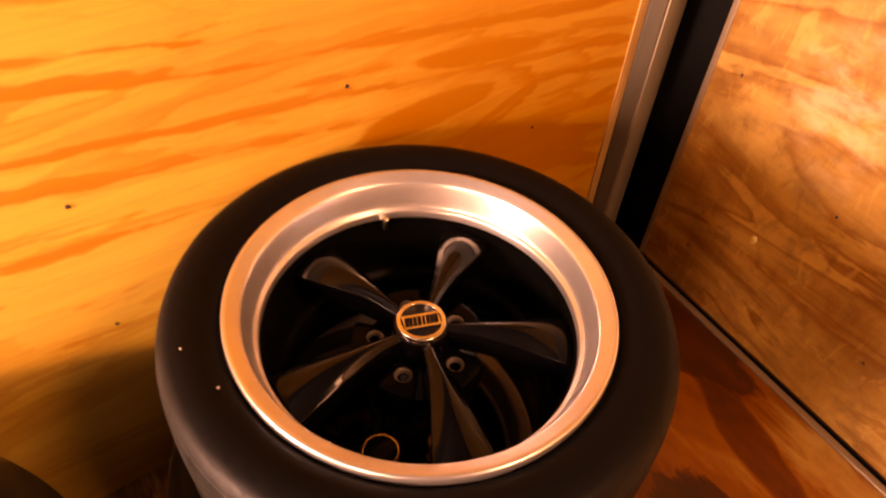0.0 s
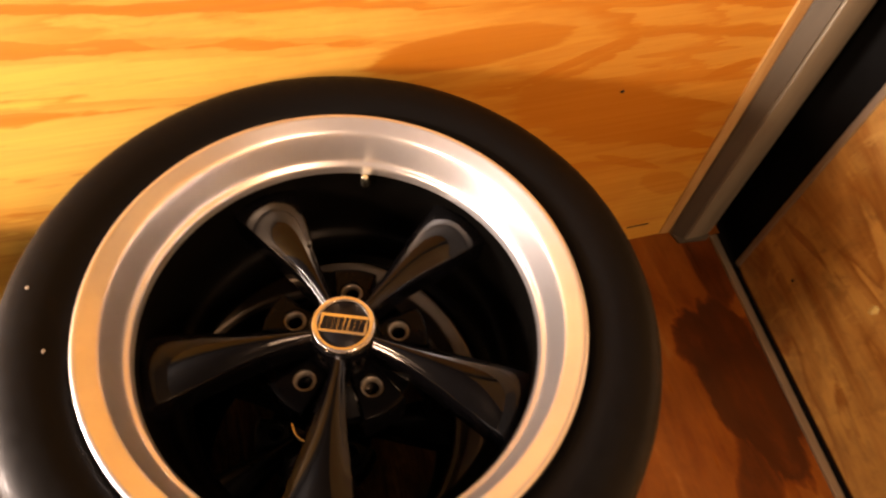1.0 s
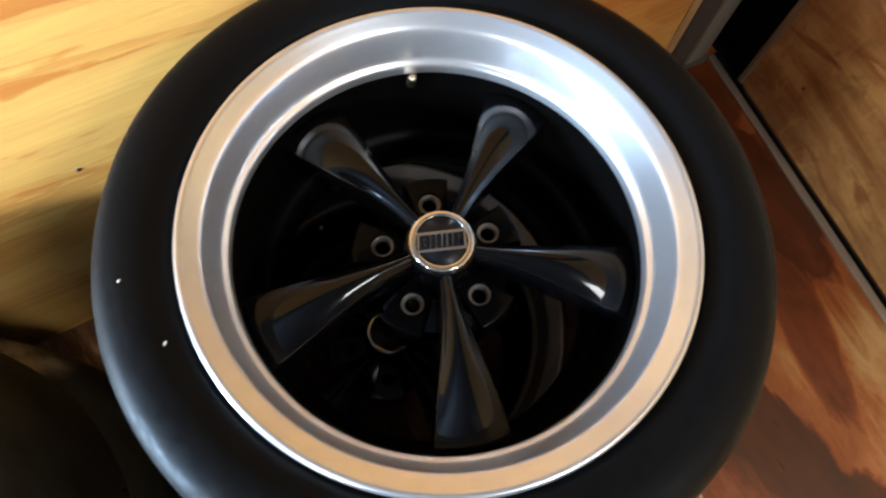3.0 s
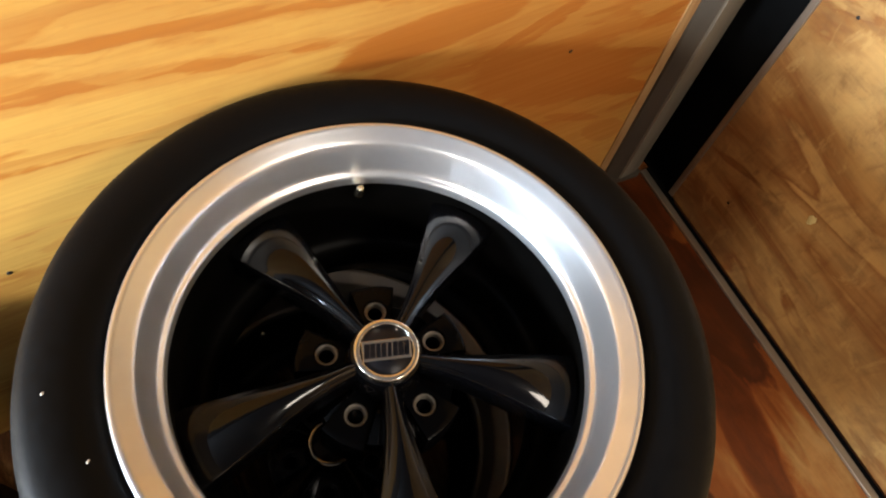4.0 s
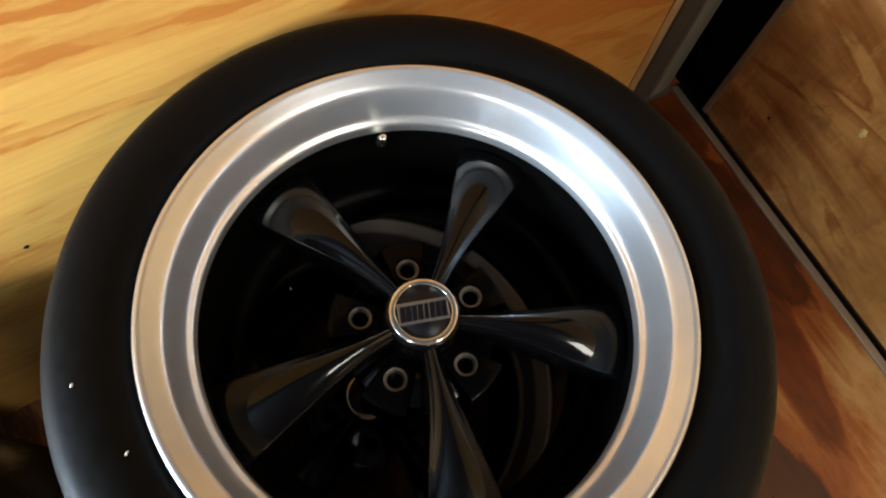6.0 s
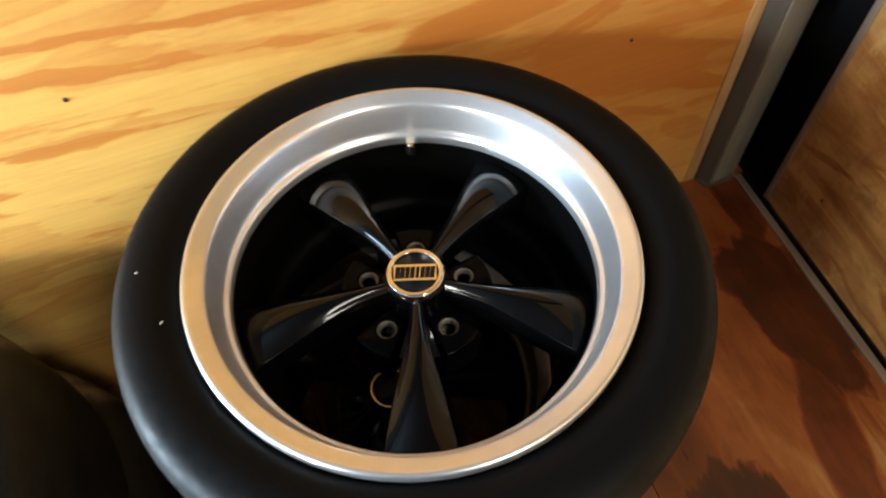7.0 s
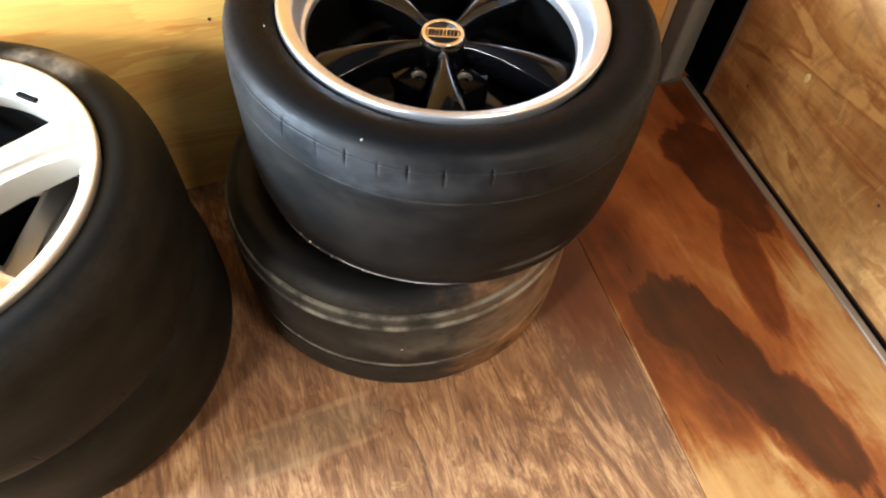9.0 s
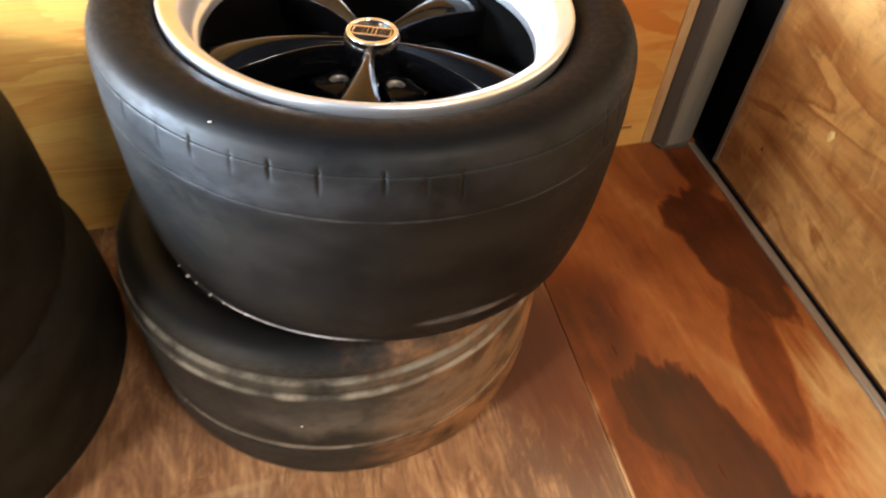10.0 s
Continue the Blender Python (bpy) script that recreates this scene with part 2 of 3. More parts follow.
def wall_figure(m, band):
    """The long late-wood bands of the back sheet, falling a little to the right, and a tongue-shaped figure right of the middle."""
    axes = m.node("ShaderNodeSeparateXYZ", {0: m.coords()}).outputs
    slow = m.noise(m.coords((3.2, 1, 9), (0, 0, 0), (4, 1, 2)), 1.0, 3.0, 0.5)
    feather = m.noise(m.coords((11, 1, 70), (0, radians(-7), 0), (2, 3, 4)), 1.0, 4.0, 0.6)
    level = m.maths("ADD", axes[2], m.maths("MULTIPLY", axes[0], 0.13))
    level = m.maths("ADD", level, m.maths("MULTIPLY", m.maths("SUBTRACT", slow, 0.5), 0.050))
    level = m.maths("ADD", level, m.maths("MULTIPLY", m.maths("SUBTRACT", feather, 0.5), 0.016))
    low = [(0.24, 0.10), (0.30, 0.35), (0.33, 0.10), (0.39, 0.55), (0.405, 0.15), (0.45, 0.30), (0.466, 0.65), (0.478, 0.12), (0.498, 0.70), (0.520, 0.10), (0.548, 0.35), (0.566, 0.85), (0.580, 0.20), (0.598, 0.55), (0.618, 0.06), (0.640, 0.15), (0.652, 0.95), (0.668, 0.50), (0.676, 0.05)]
    high = [(0.676, 0.05), (0.688, 0.15), (0.696, 1.0), (0.710, 0.45), (0.717, 0.08), (0.727, 0.60), (0.744, 0.35), (0.750, 0.05), (0.766, 0.20), (0.775, 1.0), (0.794, 0.60), (0.800, 0.06), (0.812, 0.15), (0.820, 0.80), (0.832, 0.08), (0.865, 0.10), (0.880, 0.75), (0.900, 0.10), (0.950, 0.15), (0.972, 0.70), (0.985, 0.05), (1.05, 0.50), (1.06, 0.05)]
    bands = m.ramp(m.maths("MAXIMUM", 0.0, m.maths("MINIMUM", level, 0.676)), [(p, (v,) * 3) for p, v in low])
    upper = m.ramp(m.maths("SUBTRACT", m.maths("MAXIMUM", level, 0.676), 0.5), [(p - 0.5, (v,) * 3) for p, v in high])
    bands = m.mix(m.span(level, 0.675, 0.677), bands, upper)
    # each band swells, thins and breaks along its length, with clear edges
    swell = m.noise(m.coords((2.8, 1, 13), (0, radians(-7), 0), (1, 8, 3)), 1.0, 4.0, 0.6)
    bar = m.span(swell, 0.36, 0.66, 0.86, 0.22)
    crisp_edge = m.node("ShaderNodeMapRange", {"Value": bands, "From Min": bar, "From Max": m.maths("ADD", bar, 0.14), "To Min": 0.0, "To Max": 0.60}).outputs["Result"]
    bands = m.maths("ADD", crisp_edge, m.maths("MULTIPLY", bands, 0.22))
    # right of the middle: a flame with a clear outer edge, a filled heart in it, a long streak below and a broad reddish field
    rough_edge = m.maths("ADD", m.maths("MULTIPLY", m.maths("SUBTRACT", feather, 0.5), 0.55), m.maths("MULTIPLY", m.maths("SUBTRACT", swell, 0.5), 0.9))

    def oval(x, z, half_x, half_z, fall):
        n = m.node("ShaderNodeMapping", {"Vector": m.coords(), "Location": (x, 0, z), "Rotation": (0, radians(fall), 0), "Scale": (half_x, 100, half_z)}, vector_type="TEXTURE")
        away = m.node("ShaderNodeVectorMath", {0: n.outputs[0]}, operation="LENGTH").outputs["Value"]
        return m.maths("ADD", away, rough_edge)

    flame = oval(0.535, 0.562, 0.195, 0.066, 3)
    edge = m.maths("MULTIPLY", m.span(flame, 0.66, 0.98, 0.0, 0.85), m.span(flame, 1.06, 1.0))
    outer = oval(0.56, 0.575, 0.30, 0.120, 8)
    edge = m.maths("MAXIMUM", edge, m.maths("MULTIPLY", m.span(outer, 0.82, 0.99, 0.0, 0.6), m.span(outer, 1.05, 1.0)))
    edge = m.maths("MULTIPLY", edge, m.span(axes[0], 0.42, 0.56))
    bands = m.maths("MULTIPLY", bands, m.span(flame, 0.90, 1.10, 0.25, 1.0))
    for x, z, half_x, half_z, fall, much in ((0.495, 0.574, 0.125, 0.028, -2, 0.85), (0.775, 0.557, 0.065, 0.007, 6, 0.7), (0.745, 0.470, 0.205, 0.012, 5, 0.6), (0.905, 0.462, 0.045, 0.011, -14, 0.9),
                                             (0.735, 0.405, 0.190, 0.062, 22, 0.80), (0.865, 0.325, 0.110, 0.020, 24, 0.85), (0.60, 0.650, 0.130, 0.018, 8, 0.85), (0.86, 0.63, 0.09, 0.010, 12, 0.6), (0.90, 0.19, 0.06, 0.03, 30, 0.5),
                                             (0.645, 0.527, 0.105, 0.008, -21, 0.85), (0.69, 0.440, 0.090, 0.010, 10, 0.8), (0.87, 0.400, 0.075, 0.009, 16, 0.85), (0.81, 0.512, 0.090, 0.006, 4, 0.55), (0.90, 0.585, 0.050, 0.007, 10, 0.6), (0.80, 0.275, 0.080, 0.010, 26, 0.7), (0.70, 0.610, 0.075, 0.007, 8, 0.7)):
        edge = m.maths("MAXIMUM", edge, m.span(oval(x, z, half_x, half_z, fall), 1.12, 0.92, 0.0, much))
    bands = m.maths("MAXIMUM", bands, edge)
    return m.maths("MAXIMUM", bands, m.maths("MULTIPLY", band, m.span(axes[0], 0.25, 0.60, 0.50, 0.40)))


WALL_WOOD = plywood("back_wall_plywood", (0, radians(-6), 0), (0.85, 1.0, 6.2), (0.73, 0.42, 0.092), (0.47, 0.135, 0.010), (5, 60, 26), 5.2, 0.42, 1.7, 0.10, None, wall_tone, True, wall_figure)
DOOR_WOOD = plywood("door_plywood", (radians(4), 0, 0), (1.0, 1.8, 7.0), (0.52, 0.295, 0.093), (0.26, 0.095, 0.021), (60, 4, 22), 5.0, 0.30, 4.1, 0.55, None, door_wear_and_glare)
FLOOR_WOOD = plywood("floor_plywood", (0, 0, radians(3)), (9.0, 1.3, 1.0), (0.27, 0.100, 0.028), (0.13, 0.037, 0.009), (12, 4, 60), 5.0, 0.26, 2.6, 0.35, floor_stains, floor_wear_and_shade)
EDGE_WOOD = plywood("plywood_edge", (0, 0, 0), (30.0, 30.0, 3.0), (0.52, 0.33, 0.14), (0.36, 0.18, 0.06), (6, 6, 6), 3.0, 0.6, 5.5, 0.2)


def metal(name, colour, rough, streak=(1, 1, 1), seed=1.0, depth=0.12, metallic=1.0, pitted=0.02, turned=0.0):
    m = Nodes(name)
    n = m.noise(m.coords(streak, (0, 0, 0), (seed, seed, seed)), 9.0, 5.0, 0.6)
    f = m.noise(m.coords(streak), 120.0, 3.0, 0.6)
    col = m.mix(m.span(n, 0.35, 0.7), colour, tuple(c * (1 - 2.2 * depth) for c in colour))
    if turned:
        # fine lathe rings stretch the gloss along the axle
        m.bsdf.inputs["Anisotropic"].default_value = turned
        m.bsdf.inputs["Anisotropic Rotation"].default_value = 0.25
        m.put(m.bsdf.inputs["Tangent"], m.node("ShaderNodeTangent", direction_type="RADIAL", axis="Z").outputs[0])
    if pitted:
        m.bump(f, pitted, 0.0002)
    return m.finish(col, m.span(n, 0.3, 0.75, rough, rough + depth), metallic)


POLISHED = metal("polished_aluminium", (0.85, 0.87, 0.90), 0.30, (1, 1, 1), 1.0, 0.06, 0.92, 0.0, 0.5)
SILVER = metal("silver_alloy", (0.55, 0.50, 0.41), 0.38, (1, 1, 1), 2.0, 0.08, 0.65)
SILVER_DULL = metal("cast_silver", (0.30, 0.29, 0.27), 0.42, (1, 1, 1), 3.0, 0.12)
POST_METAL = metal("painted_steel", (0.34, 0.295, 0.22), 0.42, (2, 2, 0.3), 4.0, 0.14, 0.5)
# the post's steel, darkened for the inner face that turns from the light
POST_DARK = metal("darkened_painted_steel", (0.075, 0.060, 0.043), 0.5, (2, 2, 0.3), 6.0, 0.14, 0.0)
TRIM_METAL = metal("mill_aluminium", (0.40, 0.34, 0.26), 0.36, (3, 0.4, 0.4), 5.0, 0.16, 0.8)
CHROME = metal("chrome", (0.85, 0.80, 0.72), 0.12, (1, 1, 1), 8.0, 0.05)
# chrome darkened for the shade down at the lower wheel
SHADED_CHROME = metal("shaded_chrome", (0.40, 0.31, 0.22), 0.07, (1, 1, 1), 8.0, 0.03)
BRASS = metal("valve_metal", (0.75, 0.68, 0.52), 0.22, (1, 1, 1), 8.0, 0.08)


def gloss_black(name, coat):
    m = Nodes(name)
    n = m.noise(m.coords((1, 1, 1)), 60.0, 4.0, 0.6)
    m.bump(m.noise(m.coords((1, 1, 1)), 25.0, 2.0), 0.012, 0.001)
    m.bsdf.inputs["Specular IOR Level"].default_value = 0.03
    m.finish(m.mix(n, (0.001, 0.001, 0.0014), (0.0025, 0.0025, 0.003)), m.span(n, 0.3, 0.8, 0.22, 0.30), 0.0, coat)
    m.bsdf.inputs["Coat IOR"].default_value = 1.29
    m.bsdf.inputs["Coat Roughness"].default_value = 0.05
    return m.mat


BLACK = gloss_black("gloss_black_paint", 1.0)
# coat cut so that the lug pads mirror less of the wall
PAD_BLACK = gloss_black("thin_coat_black_paint", 0.15)


def plain(name, colour, rough, metallic=0.0, vary=0.3, scale=30.0):
    m = Nodes(name)
    n = m.noise(m.coords(), scale, 5.0, 0.6)
    m.bump(n, 0.15, 0.001)
    return m.finish(m.mix(n, tuple(c * (1 - vary) for c in colour), tuple(min(1, c * (1 + vary)) for c in colour)), m.span(n, 0.3, 0.7, rough - 0.06, rough + 0.08), metallic)


SEAT_METAL = plain("worn_lug_seat", (0.20, 0.18, 0.155), 0.4, 0.5)
FLAT_BLACK = plain("flat_black", (0.003, 0.003, 0.003), 0.7)
FLAT_BLACK.node_tree.nodes["Principled BSDF"].inputs["Specular IOR Level"].default_value = 0.06
BARREL = plain("satin_black_barrel", (0.0018, 0.0017, 0.0016), 0.4)
BARREL.node_tree.nodes["Principled BSDF"].inputs["Specular IOR Level"].default_value = 0.06
# paint of the lower wheel, darkened for the shade around it
SHADED_BLACK = plain("shaded_black_paint", (0.0010, 0.0010, 0.0012), 0.3)
SHADED_BLACK.node_tree.nodes["Principled BSDF"].inputs["Specular IOR Level"].default_value = 0.10
# lower lip metal, dulled in place of the shade over it
SHADED_LIP = plain("shaded_lip_metal", (0.18, 0.15, 0.12), 0.34, 0.7)
BADGE = plain("badge_black", (0.006, 0.006, 0.008), 0.3)
BADGE.node_tree.nodes["Principled BSDF"].inputs["Specular IOR Level"].default_value = 0.15
NAIL = plain("nail_steel", (0.03, 0.025, 0.02), 0.5, 0.4)
CHIP = plain("pale_chip", (0.55, 0.52, 0.46), 0.6)
RESIN = plain("dried_glue", (0.55, 0.42, 0.16), 0.5)
PAINT = plain("grey_painted_panel", (0.07, 0.07, 0.075), 0.55, 0.0, 0.06, 4.0)
WALL_PAINT = plain("light_grey_panel", (0.10, 0.10, 0.105), 0.55, 0.0, 0.06, 4.0)


def rubber(name, base, dust, dust_amount, mud_and_gleam=None, rough=0.52, lines=(), sheen=0.10, grain=0.45):
    """Old tyre rubber: near black, greyed by dust, with dried smears and, on some, painted-in gleams."""
    m = Nodes(name)
    v = m.coords()
    big = m.noise(m.coords((1, 1, 2.2)), 7.0, 5.0, 0.62)
    fine = m.noise(m.coords((1, 1, 5)), 90.0, 4.0, 0.65)
    radius = m.node("ShaderNodeVectorMath", {0: m.node("ShaderNodeVectorMath", {0: v, 1: (1, 1, 0)}, operation="MULTIPLY").outputs[0]}, operation="LENGTH").outputs["Value"]
    tread = m.span(radius, 0.284, 0.301)
    amount = m.maths("MULTIPLY", m.span(m.maths("ADD", m.maths("MULTIPLY", big, 1.0 - grain), m.maths("MULTIPLY", fine, grain)), 0.22, 0.78), m.maths("ADD", m.maths("MULTIPLY", tread, dust_amount), 0.03))
    col = m.mix(amount, base, dust)
    if mud_and_gleam:
        for centre, size, colour, much in mud_and_gleam:
            spots = m.maths("MULTIPLY", m.blot(v, centre, size, 0.9, 0.9), m.span(m.noise(m.coords((1, 1, 1.6)), 13.0, 6.0, 0.68), 0.36, 0.62, 0.2, 1.0))
            col = m.mix(m.maths("MULTIPLY", spots, much), col, colour)
    height = m.node("ShaderNodeSeparateXYZ", {0: v}).outputs[2]
    for z, half, colour, much in lines:
        off = m.maths("ABSOLUTE", m.maths("SUBTRACT", m.maths("ADD", height, m.maths("MULTIPLY", m.maths("SUBTRACT", big, 0.5), 0.004)), z))
        line_mask = m.maths("MULTIPLY", m.maths("MULTIPLY", tread, m.span(off, half, half * 0.3)), m.span(m.noise(v, 14.0, 6.0, 0.7), 0.36, 0.62, 0.08, 1.0))
        col = m.mix(m.maths("MULTIPLY", line_mask, much), col, colour)
    m.bump(m.maths("ADD", m.maths("MULTIPLY", fine, 2 * grain), big), 0.25, 0.0012)
    m.bsdf.inputs["Specular IOR Level"].default_value = sheen
    return m.finish(col, m.span(fine, 0.3, 0.7, rough - 0.08, rough + 0.1))


# painted in: sheen on the left-front shoulder, glint along the worn lower edge
RUBBER_TOP = rubber("slick_tyre_rubber", (0.0018, 0.0020, 0.0024), (0.019, 0.0165, 0.0125), 0.6, [((-0.17, -0.235, -0.268), (0.10, 0.07, 0.0035), (0.55, 0.53, 0.50), 0.9), ((-0.20, -0.235, -0.045), (0.16, 0.10, 0.025), (0.032, 0.033, 0.035), 0.6), ((0.06, -0.30, -0.232), (0.055, 0.05, 0.006), (0.12, 0.11, 0.10), 0.7)], 0.50, [(-0.0695, 0.0022, (0.045, 0.042, 0.037), 0.5), (-0.035, 0.045, (0.024, 0.024, 0.024), 0.4), (-0.2695, 0.0022, (0.30, 0.29, 0.27), 0.4)], 0.09, 0.12)
# the pale lines paint both dust on the ridges and the light they catch
RUBBER_LOW = rubber("muddy_tyre_rubber", (0.003, 0.003, 0.003), (0.060, 0.052, 0.040), 0.6, [((0.23, -0.25, -0.17), (0.22, 0.19, 0.19), (0.25, 0.125, 0.052), 1.0), ((0.13, -0.31, -0.13), (0.20, 0.10, 0.05), (0.13, 0.105, 0.070), 0.6), ((-0.03, -0.32, -0.10), (0.16, 0.10, 0.04), (0.10, 0.09, 0.072), 0.5)], 0.5,
                    [(-0.044, 0.018, (0.075, 0.068, 0.052), 0.6), (-0.0565, 0.008, (0.19, 0.17, 0.13), 0.8), (-0.0315, 0.007, (0.16, 0.145, 0.11), 0.8), (-0.182, 0.009, (0.27, 0.245, 0.19), 0.9)])
RUBBER_LEFT = rubber("worn_tyre_rubber", (0.0025, 0.0022, 0.0018), (0.034, 0.029, 0.020), 0.6, [((0.225, 0.205, 0.0), (0.075, 0.055, 0.06), (0.20, 0.16, 0.11), 0.9)], 0.56, (), 0.08)


# ---- mesh helpers ----
def link(name, bm, material, parent=None, label="", smooth=True, crease=0):
    me = bpy.data.meshes.new(name)
    bmesh.ops.recalc_face_normals(bm, faces=bm.faces[:])
    bm.to_mesh(me)
    bm.free()
    if smooth:
        me.shade_smooth()
    if crease:
        me.set_sharp_from_angle(angle=radians(crease))
    me.materials.append(material)
    ob = new(name, me)
    if parent:
        ob.parent = parent
    return tagged(ob, label)


def part(name, bm, material, parent, label="", smooth=True, crease=0):
    return link(name, bm, material, parent, label, smooth, crease)


def thing(name, label, category, m=None, group="", kind=""):
    ob = new(name)
    ob.empty_display_size = 0.1
    if m is not None:
        ob.matrix_basis = m
    return tagged(ob, label, category, group, kind)


def box_into(bm, lo, hi, bevel=0.0):
    made = bmesh.ops.create_cube(bm, size=1.0)["verts"]
    for v in made:
        v.co = Vector([lo[i] + (v.co[i] + 0.5) * (hi[i] - lo[i]) for i in range(3)])
    if bevel:
        edges = list({e for v in made for e in v.link_edges})
        bmesh.ops.bevel(bm, geom=edges, offset=bevel, segments=2, affect="EDGES", profile=0.5)
    return bm


def box(lo, hi, bevel=0.0):
    return box_into(bmesh.new(), lo, hi, bevel)


def revolve(profile, angles, closed=False, bend=None):
    """Turns (radius, height) points round z. bend(r, z, angle) may move a point."""
    bm = bmesh.new()
    rings = []
    for a in angles:
        ring = []
        for r, z in profile:
            rr, zz = bend(r, z, a) if bend else (r, z)
            ring.append(bm.verts.new((rr * math.cos(a), rr * math.sin(a), zz)))
        rings.append(ring)
    n, k = len(rings), len(profile)
    for i in range(n):
        p, q = rings[i], rings[(i + 1) % n]
        for j in range(k if closed else k - 1):
            bm.faces.new((p[j], q[j], q[(j + 1) % k], p[(j + 1) % k]))
    return bm


def even(n):
    return [2 * math.pi * i / n for i in range(n)]


def rounded(points, steps=4):
    """Smooths a profile: a Catmull-Rom line through the points."""
    out = []
    for i in range(len(points) - 1):
        p0, p1, p2, p3 = points[max(i - 1, 0)], points[i], points[i + 1], points[min(i + 2, len(points) - 1)]
        for s in range(steps):
            t = s / steps
            out.append(tuple(0.5 * (2 * b + (c - a) * t + (2 * a - 5 * b + 4 * c - d) * t * t + (3 * b - a - 3 * c + d) * t ** 3) for a, b, c, d in zip(p0, p1, p2, p3)))
    return out + [points[-1]]


def prism(outline, z0, z1):
    bm = bmesh.new()
    lo = [bm.verts.new((x, y, z0)) for x, y in outline]
    hi = [bm.verts.new((x, y, z1)) for x, y in outline]
    n = len(outline)
    for i in range(n):
        bm.faces.new((lo[i], lo[(i + 1) % n], hi[(i + 1) % n], hi[i]))
    bm.faces.new(lo[::-1])
    bm.faces.new(hi)
    return bm


def loft(sections):
    """Skins a row of cross-sections with as many points each, and closes both ends."""
    bm = bmesh.new()
    rows = [[bm.verts.new(p) for p in s] for s in sections]
    k = len(rows[0])
    for a, b in zip(rows, rows[1:]):
        for j in range(k):
            bm.faces.new((a[j], a[(j + 1) % k], b[(j + 1) % k], b[j]))
    bm.faces.new(rows[0][::-1])
    bm.faces.new(rows[-1])
    return bm


# ---- the room: a small plywood-lined trailer ----
WALL_Y, ROOM_X, ROOM_Y, ROOM_Z = 0.722, -2.0, -2.7, 2.1

floor = tagged(link("floor", box((ROOM_X - 0.05, ROOM_Y - 0.05, -0.05), (1.5, WALL_Y + 0.05, -0.012)), FLAT_BLACK, smooth=False),
               "worn reddish-brown plywood floor with dark stains", "floor", kind="structure")
SEAM_X, SEAM_LEAN = 0.5495, 0.068
near, far = ROOM_Y - 0.05, WALL_Y + 0.05
seam_near, seam_far = SEAM_X + SEAM_LEAN * near, SEAM_X + SEAM_LEAN * far
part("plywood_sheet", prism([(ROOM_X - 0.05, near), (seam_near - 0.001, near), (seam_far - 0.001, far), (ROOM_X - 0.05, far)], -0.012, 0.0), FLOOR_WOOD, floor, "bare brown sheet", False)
part("plywood_sheet", prism([(seam_near + 0.001, near), (1.5, near), (1.5, far), (seam_far + 0.001, far)], -0.012, 0.0), FLOOR_WOOD, floor, "reddish varnished sheet", False)
# the back wall: a plywood sheet four feet high, laid lengthwise; the dull dark panel above it is out of view, added to
# keep wood reflections off the wheel
SHEET_Z = 1.22
wall_back = tagged(link("wall_back", box((ROOM_X - 0.05, WALL_Y, 0.0), (0.978, WALL_Y + 0.02, SHEET_Z)), WALL_WOOD, smooth=False),
                   "golden plywood wall with orange cathedral grain", "wall", kind="structure")
tagged(link("unseen_wall_back_upper", box((ROOM_X - 0.05, WALL_Y + 0.003, SHEET_Z + 0.001), (0.978, WALL_Y + 0.02, ROOM_Z)), PAINT, smooth=False),
       "unseen upper wall, dark to keep wood reflections off the wheel", "wall", kind="structure")
# left wall out of view; its opening is assumed, to hold the added daylight
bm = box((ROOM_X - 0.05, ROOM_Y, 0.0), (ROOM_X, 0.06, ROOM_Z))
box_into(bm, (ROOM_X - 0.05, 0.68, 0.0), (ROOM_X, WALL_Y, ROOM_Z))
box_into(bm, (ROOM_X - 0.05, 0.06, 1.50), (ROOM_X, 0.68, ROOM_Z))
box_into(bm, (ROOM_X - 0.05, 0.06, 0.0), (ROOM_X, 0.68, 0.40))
tagged(link("wall_left", bm, WALL_PAINT, smooth=False), "unseen dull grey side wall with an assumed hatch for daylight", "wall", kind="structure")
tagged(link("ceiling", box((ROOM_X - 0.05, ROOM_Y - 0.05, ROOM_Z), (1.5, WALL_Y + 0.05, ROOM_Z + 0.03)), PAINT, smooth=False),
       "dull grey painted ceiling panel of the trailer", "ceiling", kind="structure")
tagged(link("wall_front", box((ROOM_X, ROOM_Y - 0.05, 0.0), (1.5, ROOM_Y, ROOM_Z)), WALL_PAINT, smooth=False), "dull grey end wall of the trailer", "wall", kind="structure")

# nails, a split and a lifted veneer strip in the back wall
def disc_bm(r, h, n=12):
    return revolve([(0.0002, h), (r * 0.7, h), (r, h * 0.5), (r, 0.0)], even(n))


for x, z in ((-0.029, 0.632), (0.354, 0.67), (0.733, 0.453), (-0.043, 0.408), (-0.36, 0.92), (0.72, 0.92), (0.35, 0.93)):
    ob = part("nail_head", disc_bm(0.0032, 0.0012), NAIL, wall_back)
    ob.matrix_basis = pose(x, WALL_Y, z, 90, 0, 0)
bm = bmesh.new()
box_into(bm, (0.865, WALL_Y - 0.0012, 0.050), (0.915, WALL_Y + 0.001, 0.0535), 0.0005)
part("split", bm, NAIL, wall_back, "dark split in the veneer", False)
part("edge_strip", box((0.954, WALL_Y - 0.003, 0.0), (0.978, WALL_Y, SHEET_Z), 0.001), EDGE_WOOD, wall_back, "pale raw plywood edge", False)

# the steel corner post
post = thing("corner_post", "grey painted steel corner post beside the door", "post", kind="structure")
part("side_face", prism([(0.9785, 0.7215), (0.9785, 0.714), (0.997, 0.694), (1.0015, 0.700), (1.0015, 0.74), (0.9785, 0.74)], 0.0, ROOM_Z), POST_DARK, post, "inner face painted darker for its shade", False)
